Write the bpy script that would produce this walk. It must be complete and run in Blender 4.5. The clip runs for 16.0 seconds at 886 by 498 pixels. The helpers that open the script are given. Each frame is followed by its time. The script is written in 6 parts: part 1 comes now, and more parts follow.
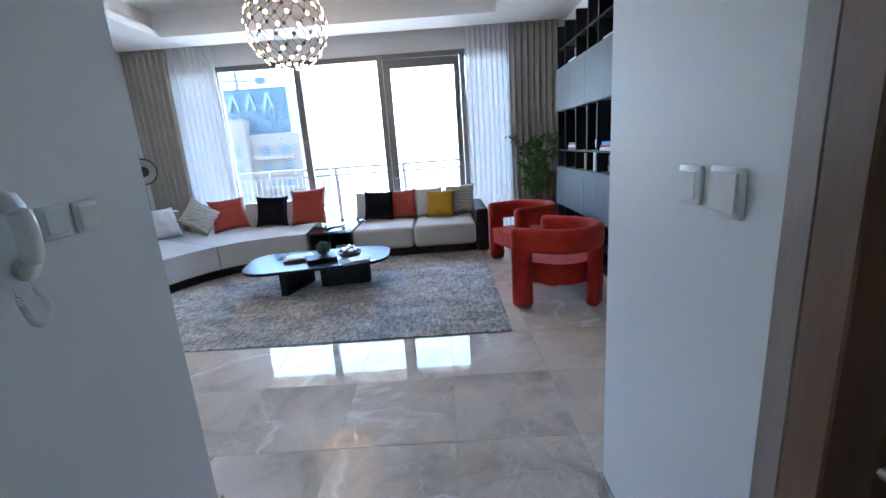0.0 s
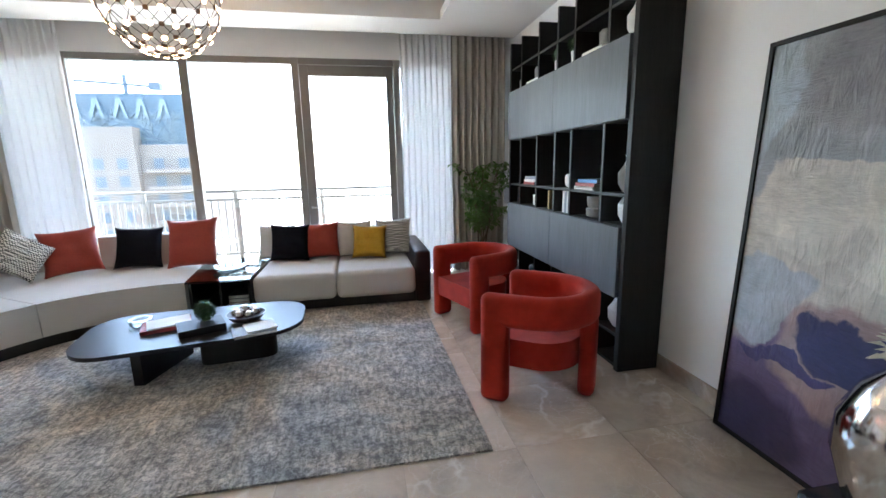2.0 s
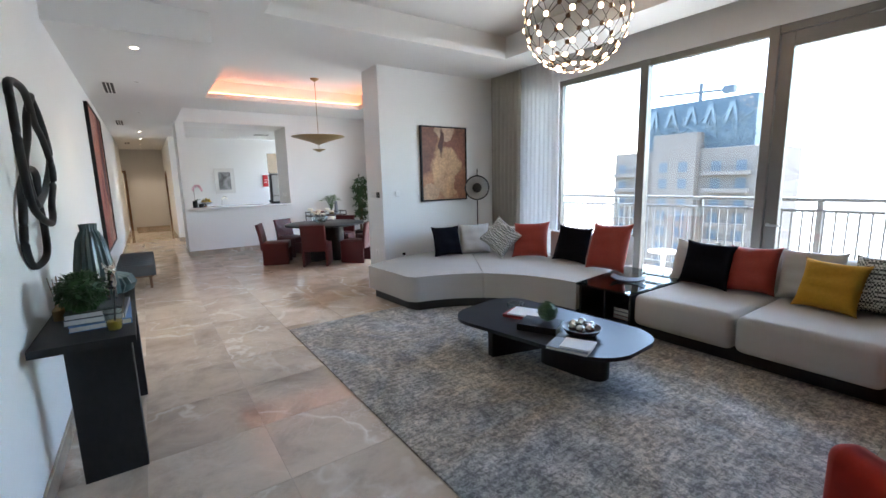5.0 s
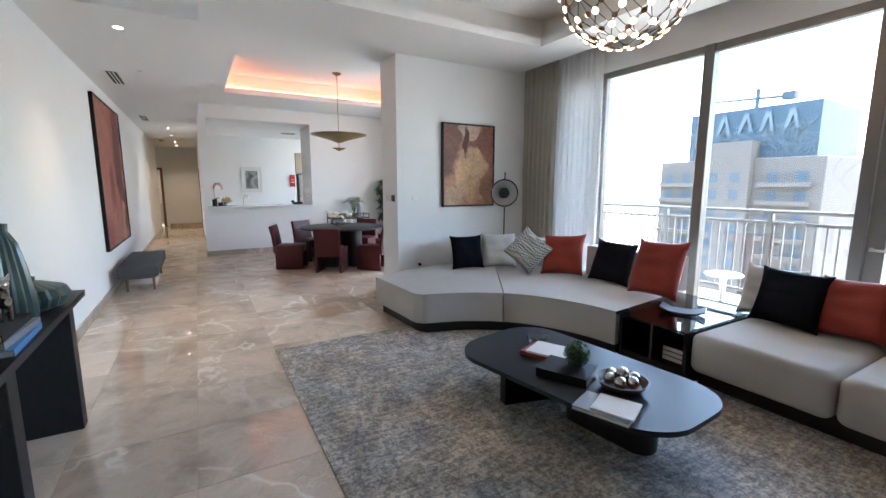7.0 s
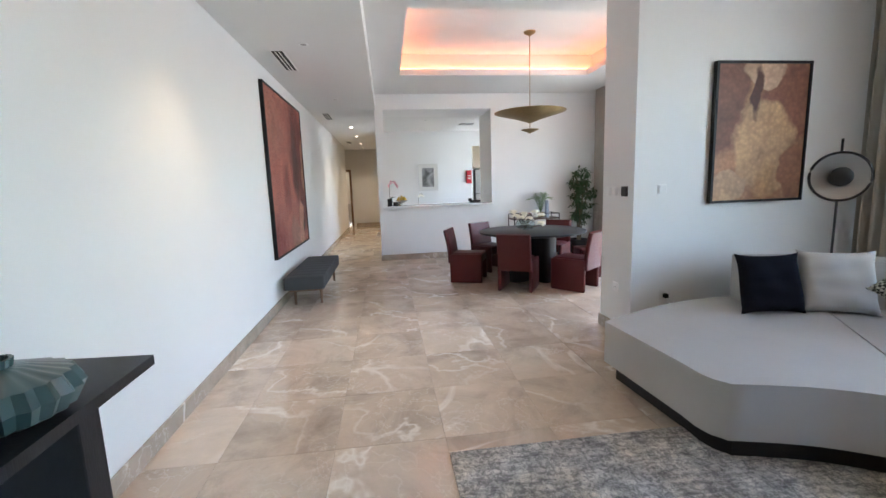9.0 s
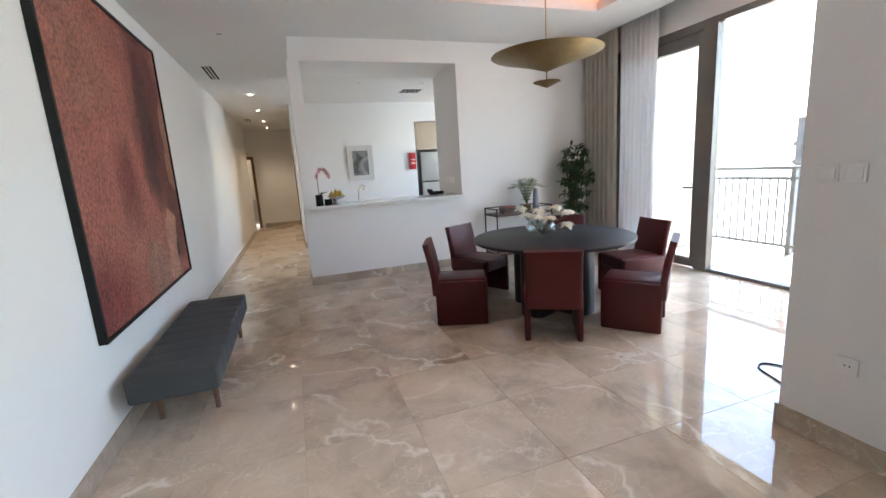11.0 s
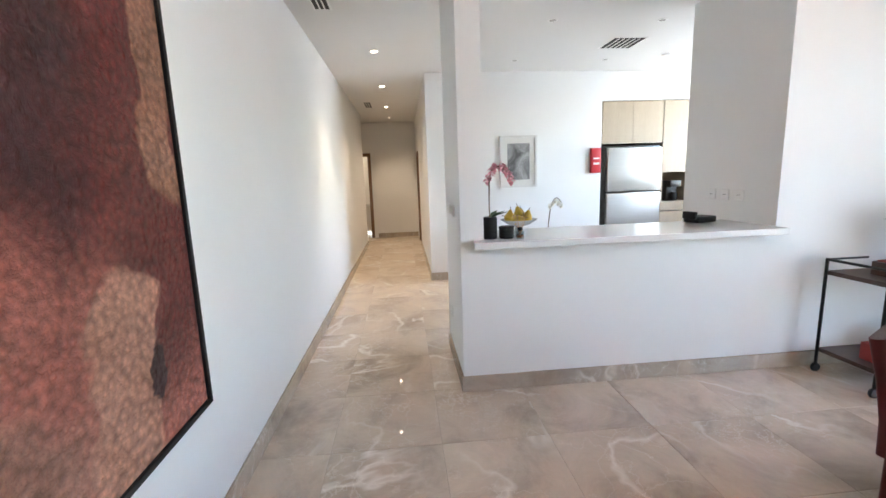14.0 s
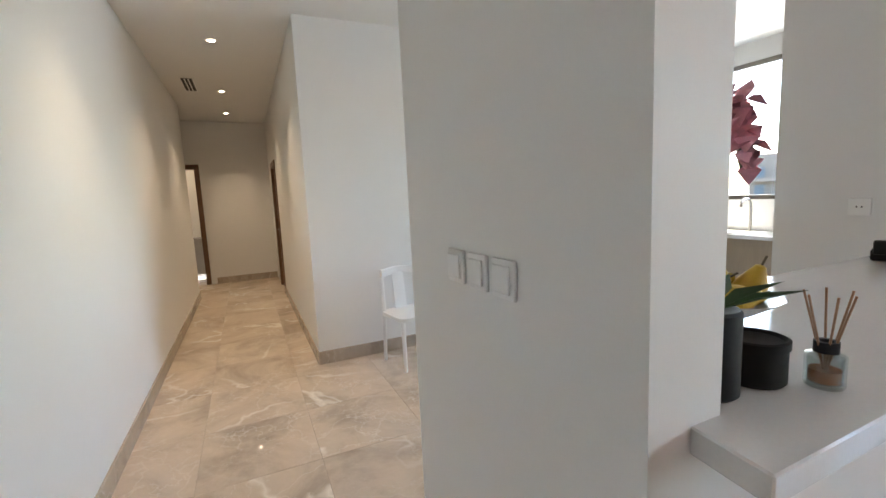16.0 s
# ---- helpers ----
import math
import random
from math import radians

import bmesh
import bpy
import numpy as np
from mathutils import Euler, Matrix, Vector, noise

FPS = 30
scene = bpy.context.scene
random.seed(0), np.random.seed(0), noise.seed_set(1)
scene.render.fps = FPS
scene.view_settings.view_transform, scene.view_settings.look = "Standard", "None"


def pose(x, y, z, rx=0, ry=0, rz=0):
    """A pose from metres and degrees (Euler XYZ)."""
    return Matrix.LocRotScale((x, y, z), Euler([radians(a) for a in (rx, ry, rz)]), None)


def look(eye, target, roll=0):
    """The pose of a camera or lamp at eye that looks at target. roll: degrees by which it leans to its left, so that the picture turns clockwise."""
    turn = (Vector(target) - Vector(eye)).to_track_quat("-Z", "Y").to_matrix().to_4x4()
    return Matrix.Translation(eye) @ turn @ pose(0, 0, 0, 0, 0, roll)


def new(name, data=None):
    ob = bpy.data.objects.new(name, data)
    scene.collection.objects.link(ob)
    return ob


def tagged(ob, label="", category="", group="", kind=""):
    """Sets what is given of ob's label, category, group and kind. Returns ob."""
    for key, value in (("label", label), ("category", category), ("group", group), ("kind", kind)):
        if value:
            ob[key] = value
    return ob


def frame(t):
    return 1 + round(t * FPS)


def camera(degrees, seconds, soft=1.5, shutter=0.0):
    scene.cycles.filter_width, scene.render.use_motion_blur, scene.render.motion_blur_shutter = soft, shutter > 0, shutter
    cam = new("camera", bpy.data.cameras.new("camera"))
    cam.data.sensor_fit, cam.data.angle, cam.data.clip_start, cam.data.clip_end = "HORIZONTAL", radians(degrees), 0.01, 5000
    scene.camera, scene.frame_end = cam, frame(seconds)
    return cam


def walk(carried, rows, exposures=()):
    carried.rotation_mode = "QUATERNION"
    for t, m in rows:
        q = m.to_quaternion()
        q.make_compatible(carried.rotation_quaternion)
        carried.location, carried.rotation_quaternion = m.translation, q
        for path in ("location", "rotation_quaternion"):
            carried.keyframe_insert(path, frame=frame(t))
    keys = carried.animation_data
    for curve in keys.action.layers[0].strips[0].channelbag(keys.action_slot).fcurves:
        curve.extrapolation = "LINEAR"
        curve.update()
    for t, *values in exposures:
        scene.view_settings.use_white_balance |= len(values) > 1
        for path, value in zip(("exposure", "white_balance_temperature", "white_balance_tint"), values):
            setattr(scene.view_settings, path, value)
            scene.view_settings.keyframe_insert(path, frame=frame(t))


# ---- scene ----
cam = camera(92.5, 16.0)
PATH = [
    (0, (0.152, 0.216, 1.491), (0.122, 2.16, 1.021), -4.1),
    (0.5, (0.014, 0.307, 1.535), (0.053, 2.274, 1.178), -2.8),
    (1, (-0.023, 0.627, 1.518), (0.124, 2.589, 1.163), -3.2),
    (1.5, (-0.026, 1.044, 1.538), (0.259, 2.988, 1.165), -2.2),
    (2, (-0.026, 1.392, 1.55), (0.345, 3.32, 1.167), -1.1),
    (2.5, (0.077, 1.583, 1.537), (0.532, 3.489, 1.137), -0.3),
    (3, (0.358, 1.803, 1.48), (0.367, 3.764, 1.084), -0.1),
    (3.5, (0.497, 2.05, 1.477), (-0.014, 3.929, 1.019), 0.5),
    (4, (0.642, 2.275, 1.523), (-0.28, 3.993, 1.078), 0.6),
    (4.5, (0.861, 2.288, 1.524), (-0.546, 3.656, 1.135), -0.5),
    (5, (1.013, 2.277, 1.553), (-0.61, 3.401, 1.236), -1.4),
    (7.5, (0.21, 3.016, 1.513), (-1.56, 3.903, 1.227), 1.1),
    (8, (-0.235, 3.103, 1.47), (-2.15, 3.593, 1.167), 0.1),
    (8.5, (-0.789, 3.139, 1.465), (-2.755, 3.369, 1.181), -1.6),
    (11, (-3.953, 2.871, 1.499), (-5.815, 3.499, 1.123), -3.7),
    (11.5, (-4.519, 2.817, 1.518), (-6.347, 3.562, 1.189), -2.3),
    (12, (-5.041, 2.751, 1.519), (-6.926, 3.329, 1.183), -2.2),
    (12.5, (-5.566, 2.698, 1.499), (-7.517, 3.015, 1.194), -2.3),
    (13, (-6.09, 2.587, 1.491), (-8.061, 2.744, 1.191), -2.9),
    (13.5, (-6.621, 2.581, 1.494), (-8.579, 2.849, 1.19), -3.7),
    (14, (-7.177, 2.602, 1.519), (-9.141, 2.775, 1.187), -2.0),
    (14.5, (-7.788, 2.577, 1.515), (-9.743, 2.845, 1.186), -2.9),
    (15, (-8.465, 2.577, 1.442), (-10.431, 2.832, 1.172), -1.0),
    (15.5, (-9.05, 2.495, 1.453), (-10.93, 3.112, 1.164), -1.2),
    (16, (-9.60, 2.488, 1.449), (-11.403, 3.316, 1.199), -2.6),
]
EXPOSURES = [(0, 4.92, 5500, 10), (0.5, 5.0, 6200, 10), (1.0, 5.0, 6300, 10), (2.0, 4.98, 6600, 10), (3.5, 4.9, 6650, 10), (5.0, 4.4, 6400, 10), (8.0, 4.42, 6450, 10), (8.5, 4.5, 6450, 10), (11.0, 4.33, 6700, 10), (12.0, 4.45, 6600, 10), (12.5, 4.83, 6650, 10), (13.5, 4.93, 6600, 10), (14.5, 4.77, 6550, 10), (15.0, 4.55, 6600, 10), (16.0, 4.35, 7000, 10)]
walk(cam, [(t, look(eye, target, roll)) for t, eye, target, roll in PATH], exposures=EXPOSURES)

# ---- light ----
world = bpy.data.worlds.new("world")
scene.world = world
world.use_nodes = True
sky = world.node_tree.nodes.new("ShaderNodeTexSky")
sky.sky_type, sky.sun_disc = "NISHITA", False
sky.sun_elevation, sky.sun_rotation = radians(74), radians(-20)
sky.air_density, sky.dust_density, sky.ozone_density = 1.0, 1.5, 1.0
world.node_tree.nodes["Background"].inputs[1].default_value = 0.15
world.node_tree.links.new(sky.outputs[0], world.node_tree.nodes["Background"].inputs[0])
sun = new("sun", bpy.data.lights.new("sun", "SUN"))
sun.data.energy, sun.data.angle, sun.data.color = 2.0, radians(0.6), (1.0, 0.95, 0.88)
sun.matrix_world = look((-16, 50, 180), (0, 0, 0))



def opening_fill(x0, x1, z0, z1, watts):
    """Area lamp added in a window opening to boost the sky's light, facing into the room."""
    lamp = new("sky_fill", bpy.data.lights.new("sky_fill", "AREA"))
    lamp.data.shape, lamp.data.size, lamp.data.size_y = "RECTANGLE", x1 - x0, z1 - z0
    lamp.data.energy, lamp.data.color = watts, (0.93, 0.97, 1.0)
    lamp.matrix_world = look(((x0 + x1) / 2, 7.655, (z0 + z1) / 2), ((x0 + x1) / 2, 0, (z0 + z1) / 2))


# added lamps: one out of view beside the dividing wall, one in the kitchen window
opening_fill(-6.58, -5.98, 0.1, 2.88, 1.8)
opening_fill(-13.03, -10.68, 1.32, 2.68, 1.2)

# ---- materials ----
def nodes_of(name):
    m = bpy.data.materials.new(name)
    m.use_nodes = True
    return m, m.node_tree.nodes, m.node_tree.links, m.node_tree.nodes["Principled BSDF"]


def ramp(nodes, links, source, stops):
    r = nodes.new("ShaderNodeValToRGB")
    while len(r.color_ramp.elements) < len(stops):
        r.color_ramp.elements.new(0.5)
    for e, (p, c) in zip(r.color_ramp.elements, stops):
        e.position, e.color = p, (*c, 1)
    links.new(source, r.inputs[0])
    return r.outputs[0]


def noise_tex(nodes, links, vector, scale, detail=4, rough=0.55, distortion=0.0):
    n = nodes.new("ShaderNodeTexNoise")
    n.inputs["Scale"].default_value, n.inputs["Detail"].default_value = scale, detail
    n.inputs["Roughness"].default_value, n.inputs["Distortion"].default_value = rough, distortion
    if vector:
        links.new(vector, n.inputs["Vector"])
    return n.outputs[0]


def coords(nodes, links, scale=(1, 1, 1), kind="Object", turn=(0, 0, 0)):
    c, m = nodes.new("ShaderNodeTexCoord"), nodes.new("ShaderNodeMapping")
    m.inputs["Scale"].default_value = scale
    m.inputs["Rotation"].default_value = [radians(a) for a in turn]
    links.new(c.outputs[kind], m.inputs[0])
    return m.outputs[0]


def mixed(nodes, links, a, b, factor, how="MIX"):
    m = nodes.new("ShaderNodeMix")
    m.data_type, m.blend_type = "RGBA", how
    for slot, v in ((0, factor), (6, a), (7, b)):
        if isinstance(v, bpy.types.NodeSocket):
            links.new(v, m.inputs[slot])
        else:
            m.inputs[slot].default_value = v if slot == 0 else (*v, 1)
    return m.outputs[2]


def bumped(nodes, links, bsdf, height, strength, distance=0.01):
    b = nodes.new("ShaderNodeBump")
    b.inputs["Strength"].default_value, b.inputs["Distance"].default_value = strength, distance
    links.new(height, b.inputs["Height"])
    links.new(b.outputs[0], bsdf.inputs["Normal"])


def plain(name, color, rough=0.5, metal=0.0, vary=0.12, grain=60, bump=0.1, stretch=(1, 1, 1), coat=0.0, sheen=0.0, spec=0.5):
    """A surface with fine grain and broad unevenness about one base colour."""
    m, n, l, p = nodes_of(name)
    v = coords(n, l, stretch)
    fine, broad = noise_tex(n, l, v, grain, 5), noise_tex(n, l, v, 2.3, 3)
    dark, light = [c * (1 - vary) for c in color], [min(1, c * (1 + vary)) for c in color]
    both = mixed(n, l, ramp(n, l, fine, ((0.3, dark), (0.7, light))), ramp(n, l, broad, ((0.3, dark), (0.7, light))), 0.5)
    l.new(both, p.inputs["Base Color"])
    p.inputs["Roughness"].default_value, p.inputs["Metallic"].default_value = rough, metal
    p.inputs["Coat Weight"].default_value, p.inputs["Sheen Weight"].default_value = coat, sheen
    p.inputs["Specular IOR Level"].default_value = spec
    if bump:
        bumped(n, l, p, fine, bump, 0.004)
    return m


def emitter(name, color, strength):
    m, n, l, p = nodes_of(name)
    p.inputs["Base Color"].default_value = (*color, 1)
    p.inputs["Emission Color"].default_value = (*color, 1)
    p.inputs["Emission Strength"].default_value = strength
    return m


def marble(name, base, gloss):
    m, n, l, p = nodes_of(name)
    v = coords(n, l)
    info, add = n.new("ShaderNodeObjectInfo"), n.new("ShaderNodeVectorMath")
    mul = n.new("ShaderNodeMath")
    mul.operation = "MULTIPLY"
    mul.inputs[1].default_value = 37.0
    l.new(info.outputs["Random"], mul.inputs[0])
    l.new(v, add.inputs[0])
    l.new(mul.outputs[0], add.inputs[1])
    v = add.outputs[0]
    cloud = noise_tex(n, l, v, 2.0, 7, 0.65, 0.5)
    vein1, vein2 = noise_tex(n, l, v, 0.75, 5, 0.5, 0.4), noise_tex(n, l, v, 1.9, 6, 0.62, 0.3)
    body = ramp(n, l, cloud, ((0.28, [c * 0.64 for c in base]), (0.5, base), (0.75, [min(1, c * 1.22) for c in base])))
    w1 = ramp(n, l, vein1, ((0.487, (0, 0, 0)), (0.5, (1, 1, 1)), (0.513, (0, 0, 0))))
    w2 = ramp(n, l, vein2, ((0.493, (0, 0, 0)), (0.5, (0.45, 0.45, 0.45)), (0.507, (0, 0, 0))))
    patch = ramp(n, l, noise_tex(n, l, v, 1.1, 2), ((0.42, (0.10, 0.10, 0.10)), (0.60, (0.9, 0.9, 0.9))))
    web = n.new("ShaderNodeTexVoronoi")
    web.feature = "DISTANCE_TO_EDGE"
    web.inputs["Scale"].default_value = 2.6
    bend = n.new("ShaderNodeTexNoise")
    bend.inputs["Scale"].default_value, bend.inputs["Detail"].default_value = 2.2, 6
    shift = n.new("ShaderNodeVectorMath")
    shift.operation = "MULTIPLY_ADD"
    shift.inputs[1].default_value = (0.9, 0.9, 0.9)
    l.new(v, bend.inputs["Vector"])
    l.new(bend.outputs["Color"], shift.inputs[0])
    l.new(v, shift.inputs[2])
    l.new(shift.outputs[0], web.inputs["Vector"])
    w3 = ramp(n, l, web.outputs["Distance"], ((0.0, (0.38, 0.38, 0.38)), (0.010, (0.14, 0.14, 0.14)), (0.03, (0, 0, 0))))
    veins = mixed(n, l, mixed(n, l, mixed(n, l, w1, w2, 1.0, "ADD"), w3, 1.0, "ADD"), patch, 1.0, "MULTIPLY")
    col = mixed(n, l, body, (0.85, 0.79, 0.71), veins)
    tone = ramp(n, l, info.outputs["Random"], ((0.0, (0.88, 0.87, 0.86)), (1.0, (1.0, 1.0, 1.0))))
    l.new(mixed(n, l, col, tone, 1.0, "MULTIPLY"), p.inputs["Base Color"])
    p.inputs["Roughness"].default_value = gloss
    p.inputs["IOR"].default_value = 1.55
    return m


def glass(name, tint, gloss=0.15):
    """Thin clear glass: straight transmission and a Fresnel reflection."""
    m, n, l, p = nodes_of(name)
    t, g, mix, f, p2, ad = (n.new(k) for k in ("ShaderNodeBsdfTransparent", "ShaderNodeBsdfGlossy", "ShaderNodeMixShader", "ShaderNodeLayerWeight", "ShaderNodeMath", "ShaderNodeMath"))
    t.inputs[0].default_value = (*tint, 1)
    g.inputs["Roughness"].default_value = 0.02
    p2.operation, ad.operation = "POWER", "MULTIPLY_ADD"
    p2.inputs[1].default_value = 3.5
    ad.inputs[1].default_value, ad.inputs[2].default_value = 0.8, 0.03 + gloss * 0.1
    l.new(f.outputs["Facing"], p2.inputs[0])
    l.new(p2.outputs[0], ad.inputs[0])
    l.new(ad.outputs[0], mix.inputs[0])
    l.new(t.outputs[0], mix.inputs[1])
    l.new(g.outputs[0], mix.inputs[2])
    l.new(mix.outputs[0], n["Material Output"].inputs[0])
    return m


def sheer_cloth(name):
    m, n, l, p = nodes_of(name)
    t, tr, di, a, b = (n.new(k) for k in ("ShaderNodeBsdfTransparent", "ShaderNodeBsdfTranslucent", "ShaderNodeBsdfDiffuse", "ShaderNodeMixShader", "ShaderNodeMixShader"))
    weave = noise_tex(n, l, coords(n, l, (400, 400, 30)), 1.0, 2)
    tr.inputs[0].default_value = di.inputs[0].default_value = (0.88, 0.89, 0.9, 1)
    a.inputs[0].default_value = 0.84
    l.new(tr.outputs[0], a.inputs[1])
    l.new(di.outputs[0], a.inputs[2])
    l.new(ramp(n, l, weave, ((0.3, (0.90, 0.90, 0.90)), (0.7, (0.965, 0.965, 0.965)))), b.inputs[0])
    l.new(t.outputs[0], b.inputs[1])
    l.new(a.outputs[0], b.inputs[2])
    l.new(b.outputs[0], n["Material Output"].inputs[0])
    return m


def painted(name, axes, stops, scale=1.6, distortion=2.0, relief=0.5, fine=90, seed=0.0, split=None):
    """Abstract paint: distorted clouds of colour with a thick brushed relief. axes: stretch of the object's coordinates."""
    m, n, l, p = nodes_of(name)
    v = coords(n, l, axes)
    off = n.new("ShaderNodeVectorMath")
    l.new(v, off.inputs[0])
    off.inputs[1].default_value = (seed, seed * 1.7, seed * 0.6)
    v = off.outputs[0]
    cloud = noise_tex(n, l, v, scale, 5, 0.55, distortion)
    if split:
        sep, add = n.new("ShaderNodeSeparateXYZ"), n.new("ShaderNodeMath")
        l.new(coords(n, l), sep.inputs[0])
        add.operation = "MULTIPLY_ADD"
        l.new(sep.outputs[2], add.inputs[0])
        add.inputs[1].default_value = split
        l.new(cloud, add.inputs[2])
        cloud = add.outputs[0]
    col = ramp(n, l, cloud, stops)
    grit = noise_tex(n, l, v, fine, 4, 0.6, 0.6)
    l.new(mixed(n, l, col, ramp(n, l, grit, ((0.3, (0.72, 0.72, 0.72)), (0.65, (1, 1, 1)))), 1.0, "MULTIPLY"), p.inputs["Base Color"])
    p.inputs["Roughness"].default_value = 0.45
    bumped(n, l, p, grit, relief, 0.01)
    return m


M_WALL = plain("wall_paint", (0.77, 0.77, 0.76), 0.55, vary=0.015, grain=220, bump=0.05)
M_CEIL = plain("ceiling_paint", (0.74, 0.74, 0.73), 0.7, vary=0.01, grain=200, bump=0.03)
M_FLOOR = marble("beige_marble", (0.61, 0.505, 0.405), 0.03)
M_SKIRT = marble("skirting_marble", (0.46, 0.385, 0.31), 0.15)
M_GROUT = plain("grout", (0.42, 0.35, 0.285), 0.6)
M_BLACKWOOD = plain("black_stained_oak", (0.016, 0.016, 0.018), 0.45, vary=0.4, grain=30, bump=0.25, stretch=(6, 1, 0.5), spec=0.25)
M_DOORWOOD = plain("brushed_dark_oak", (0.085, 0.09, 0.10), 0.48, vary=0.25, grain=16, bump=0.25, stretch=(4, 4, 0.35))
M_BLACK = plain("matt_black", (0.012, 0.012, 0.013), 0.5, vary=0.2, spec=0.25)
M_BLACKMETAL = plain("black_metal", (0.015, 0.015, 0.015), 0.35, 0.3)
M_BRONZE = plain("window_bronze", (0.17, 0.155, 0.14), 0.4, 0.5, vary=0.06)
M_RAIL = plain("painted_steel", (0.16, 0.16, 0.16), 0.45, 0.2, vary=0.06)
M_DRAPE = plain("taupe_drape", (0.42, 0.395, 0.35), 0.9, vary=0.1, grain=300, bump=0.3, sheen=0.05)
M_SHEER = sheer_cloth("sheer_voile")
M_GLASS = glass("window_glass", (0.84, 0.87, 0.87))
M_SOFA = plain("cream_fabric", (0.47, 0.45, 0.42), 0.92, vary=0.07, grain=350, bump=0.4, sheen=0.05)
M_LEATHERBLACK = plain("black_leather", (0.014, 0.014, 0.017), 0.4, vary=0.2, grain=180, bump=0.3)
M_RED = plain("red_velvet", (0.37, 0.027, 0.014), 0.8, vary=0.42, grain=7, bump=0.12, sheen=0.12, spec=0.1)
M_BURGUNDY = plain("burgundy_leather", (0.075, 0.010, 0.011), 0.40, vary=0.2, grain=160, bump=0.25, spec=0.3)
M_GREYFABRIC = plain("grey_fabric", (0.075, 0.078, 0.080), 0.9, vary=0.12, grain=350, bump=0.35, sheen=0.03, spec=0.1)
M_BRASS = plain("aged_brass", (0.30, 0.215, 0.10), 0.42, 0.75, vary=0.2, grain=20)
M_WHITEPLASTIC = plain("white_plastic", (0.80, 0.80, 0.79), 0.3, vary=0.01, bump=0)
M_DARKPLASTIC = plain("dark_plastic", (0.03, 0.03, 0.03), 0.3, vary=0.1)
M_STEEL = plain("brushed_steel", (0.40, 0.39, 0.37), 0.38, 0.95, vary=0.06, grain=40, stretch=(1, 1, 30), bump=0.08)
M_SILVER = plain("polished_silver", (0.60, 0.58, 0.56), 0.12, 1.0, vary=0.05, grain=12)
M_LIGHTWOOD = plain("light_laminate", (0.40, 0.32, 0.235), 0.45, vary=0.09, grain=22, stretch=(5, 5, 0.5), bump=0.05)
M_BROWNWOOD = plain("brown_door_wood", (0.16, 0.085, 0.045), 0.4, vary=0.2, grain=20, stretch=(6, 6, 0.5), bump=0.1)
M_TAUPEWOOD = plain("pale_taupe_wood", (0.30, 0.24, 0.20), 0.45, vary=0.12, grain=20, stretch=(6, 6, 0.5), bump=0.1)
M_WALNUT = plain("dark_walnut", (0.065, 0.030, 0.020), 0.4, vary=0.25, grain=20, stretch=(6, 1, 6), bump=0.1)
M_QUARTZ = plain("white_quartz", (0.74, 0.74, 0.73), 0.12, vary=0.04, grain=150, bump=0)
M_LEAF = plain("leaf_green", (0.10, 0.19, 0.045), 0.5, vary=0.5, grain=14, bump=0.1)
M_LEAFDARK = plain("dark_leaf", (0.025, 0.07, 0.018), 0.5, vary=0.5, grain=14, bump=0.1)
M_STEM = plain("plant_stem", (0.13, 0.10, 0.06), 0.8, vary=0.3)
M_TEAL = plain("teal_ribbed_glass", (0.035, 0.068, 0.068), 0.28, vary=0.15, grain=5, coat=0.4)
M_FLOWER = plain("cream_petal", (0.80, 0.75, 0.62), 0.6, vary=0.12, grain=30)
M_PINK = plain("pink_petal", (0.80, 0.36, 0.43), 0.6, vary=0.35, grain=40)
M_YELLOW = plain("yellow_pear", (0.52, 0.34, 0.03), 0.45, vary=0.25, grain=25)
M_CERAMIC = plain("white_ceramic", (0.66, 0.65, 0.63), 0.35, vary=0.05)
M_STONEWARE = plain("grey_stoneware", (0.24, 0.23, 0.22), 0.6, vary=0.25, grain=30)
M_PAPER = plain("paper_white", (0.68, 0.67, 0.64), 0.7, vary=0.05, grain=120)
M_BOOKDARK = plain("black_book_cloth", (0.02, 0.02, 0.022), 0.5, vary=0.2, spec=0.2)
M_BOOKRED = plain("red_book_cloth", (0.33, 0.05, 0.045), 0.55)
M_BOOKBLUE = plain("blue_book_cloth", (0.06, 0.20, 0.48), 0.4)
M_BOOKGREY = plain("grey_book_cloth", (0.22, 0.24, 0.27), 0.55)
M_SMOKE = glass("clear_glassware", (0.86, 0.90, 0.90), 0.3)
M_MUSTARD = plain("mustard_velvet", (0.42, 0.235, 0.03), 0.85, vary=0.15, grain=40, sheen=0.05, spec=0.1)
M_TERRA = plain("terracotta_satin", (0.27, 0.038, 0.024), 0.6, vary=0.15, grain=50, sheen=0.03, spec=0.25)
M_NAVY = plain("midnight_velvet", (0.007, 0.008, 0.013), 0.9, vary=0.3, spec=0.08)
M_CONCRETE = plain("tower_render", (0.14, 0.113, 0.094), 0.9, vary=0.06, grain=1)
M_TOWERGLASS = plain("tower_lattice", (0.03, 0.055, 0.075), 0.5, vary=0.3, grain=0.6)
M_TOWERWIN = plain("tower_window", (0.06, 0.075, 0.09), 0.6, vary=0.2)
M_SIGN = plain("sign_white", (0.12, 0.15, 0.165), 0.6)
M_PAVER = plain("balcony_paver", (0.30, 0.28, 0.25), 0.7, vary=0.1, grain=15)
M_EXTWALL = plain("cream_render", (0.58, 0.52, 0.42), 0.85, vary=0.05, grain=80)
M_CITY = plain("hazy_city_ground", (0.42, 0.40, 0.37), 0.95, vary=0.35, grain=0.03, bump=0)
M_BULB = emitter("warm_bulb", (1.0, 0.66, 0.36), 0.75)
M_LED = emitter("cove_led", (1.0, 0.32, 0.15), 0.7)
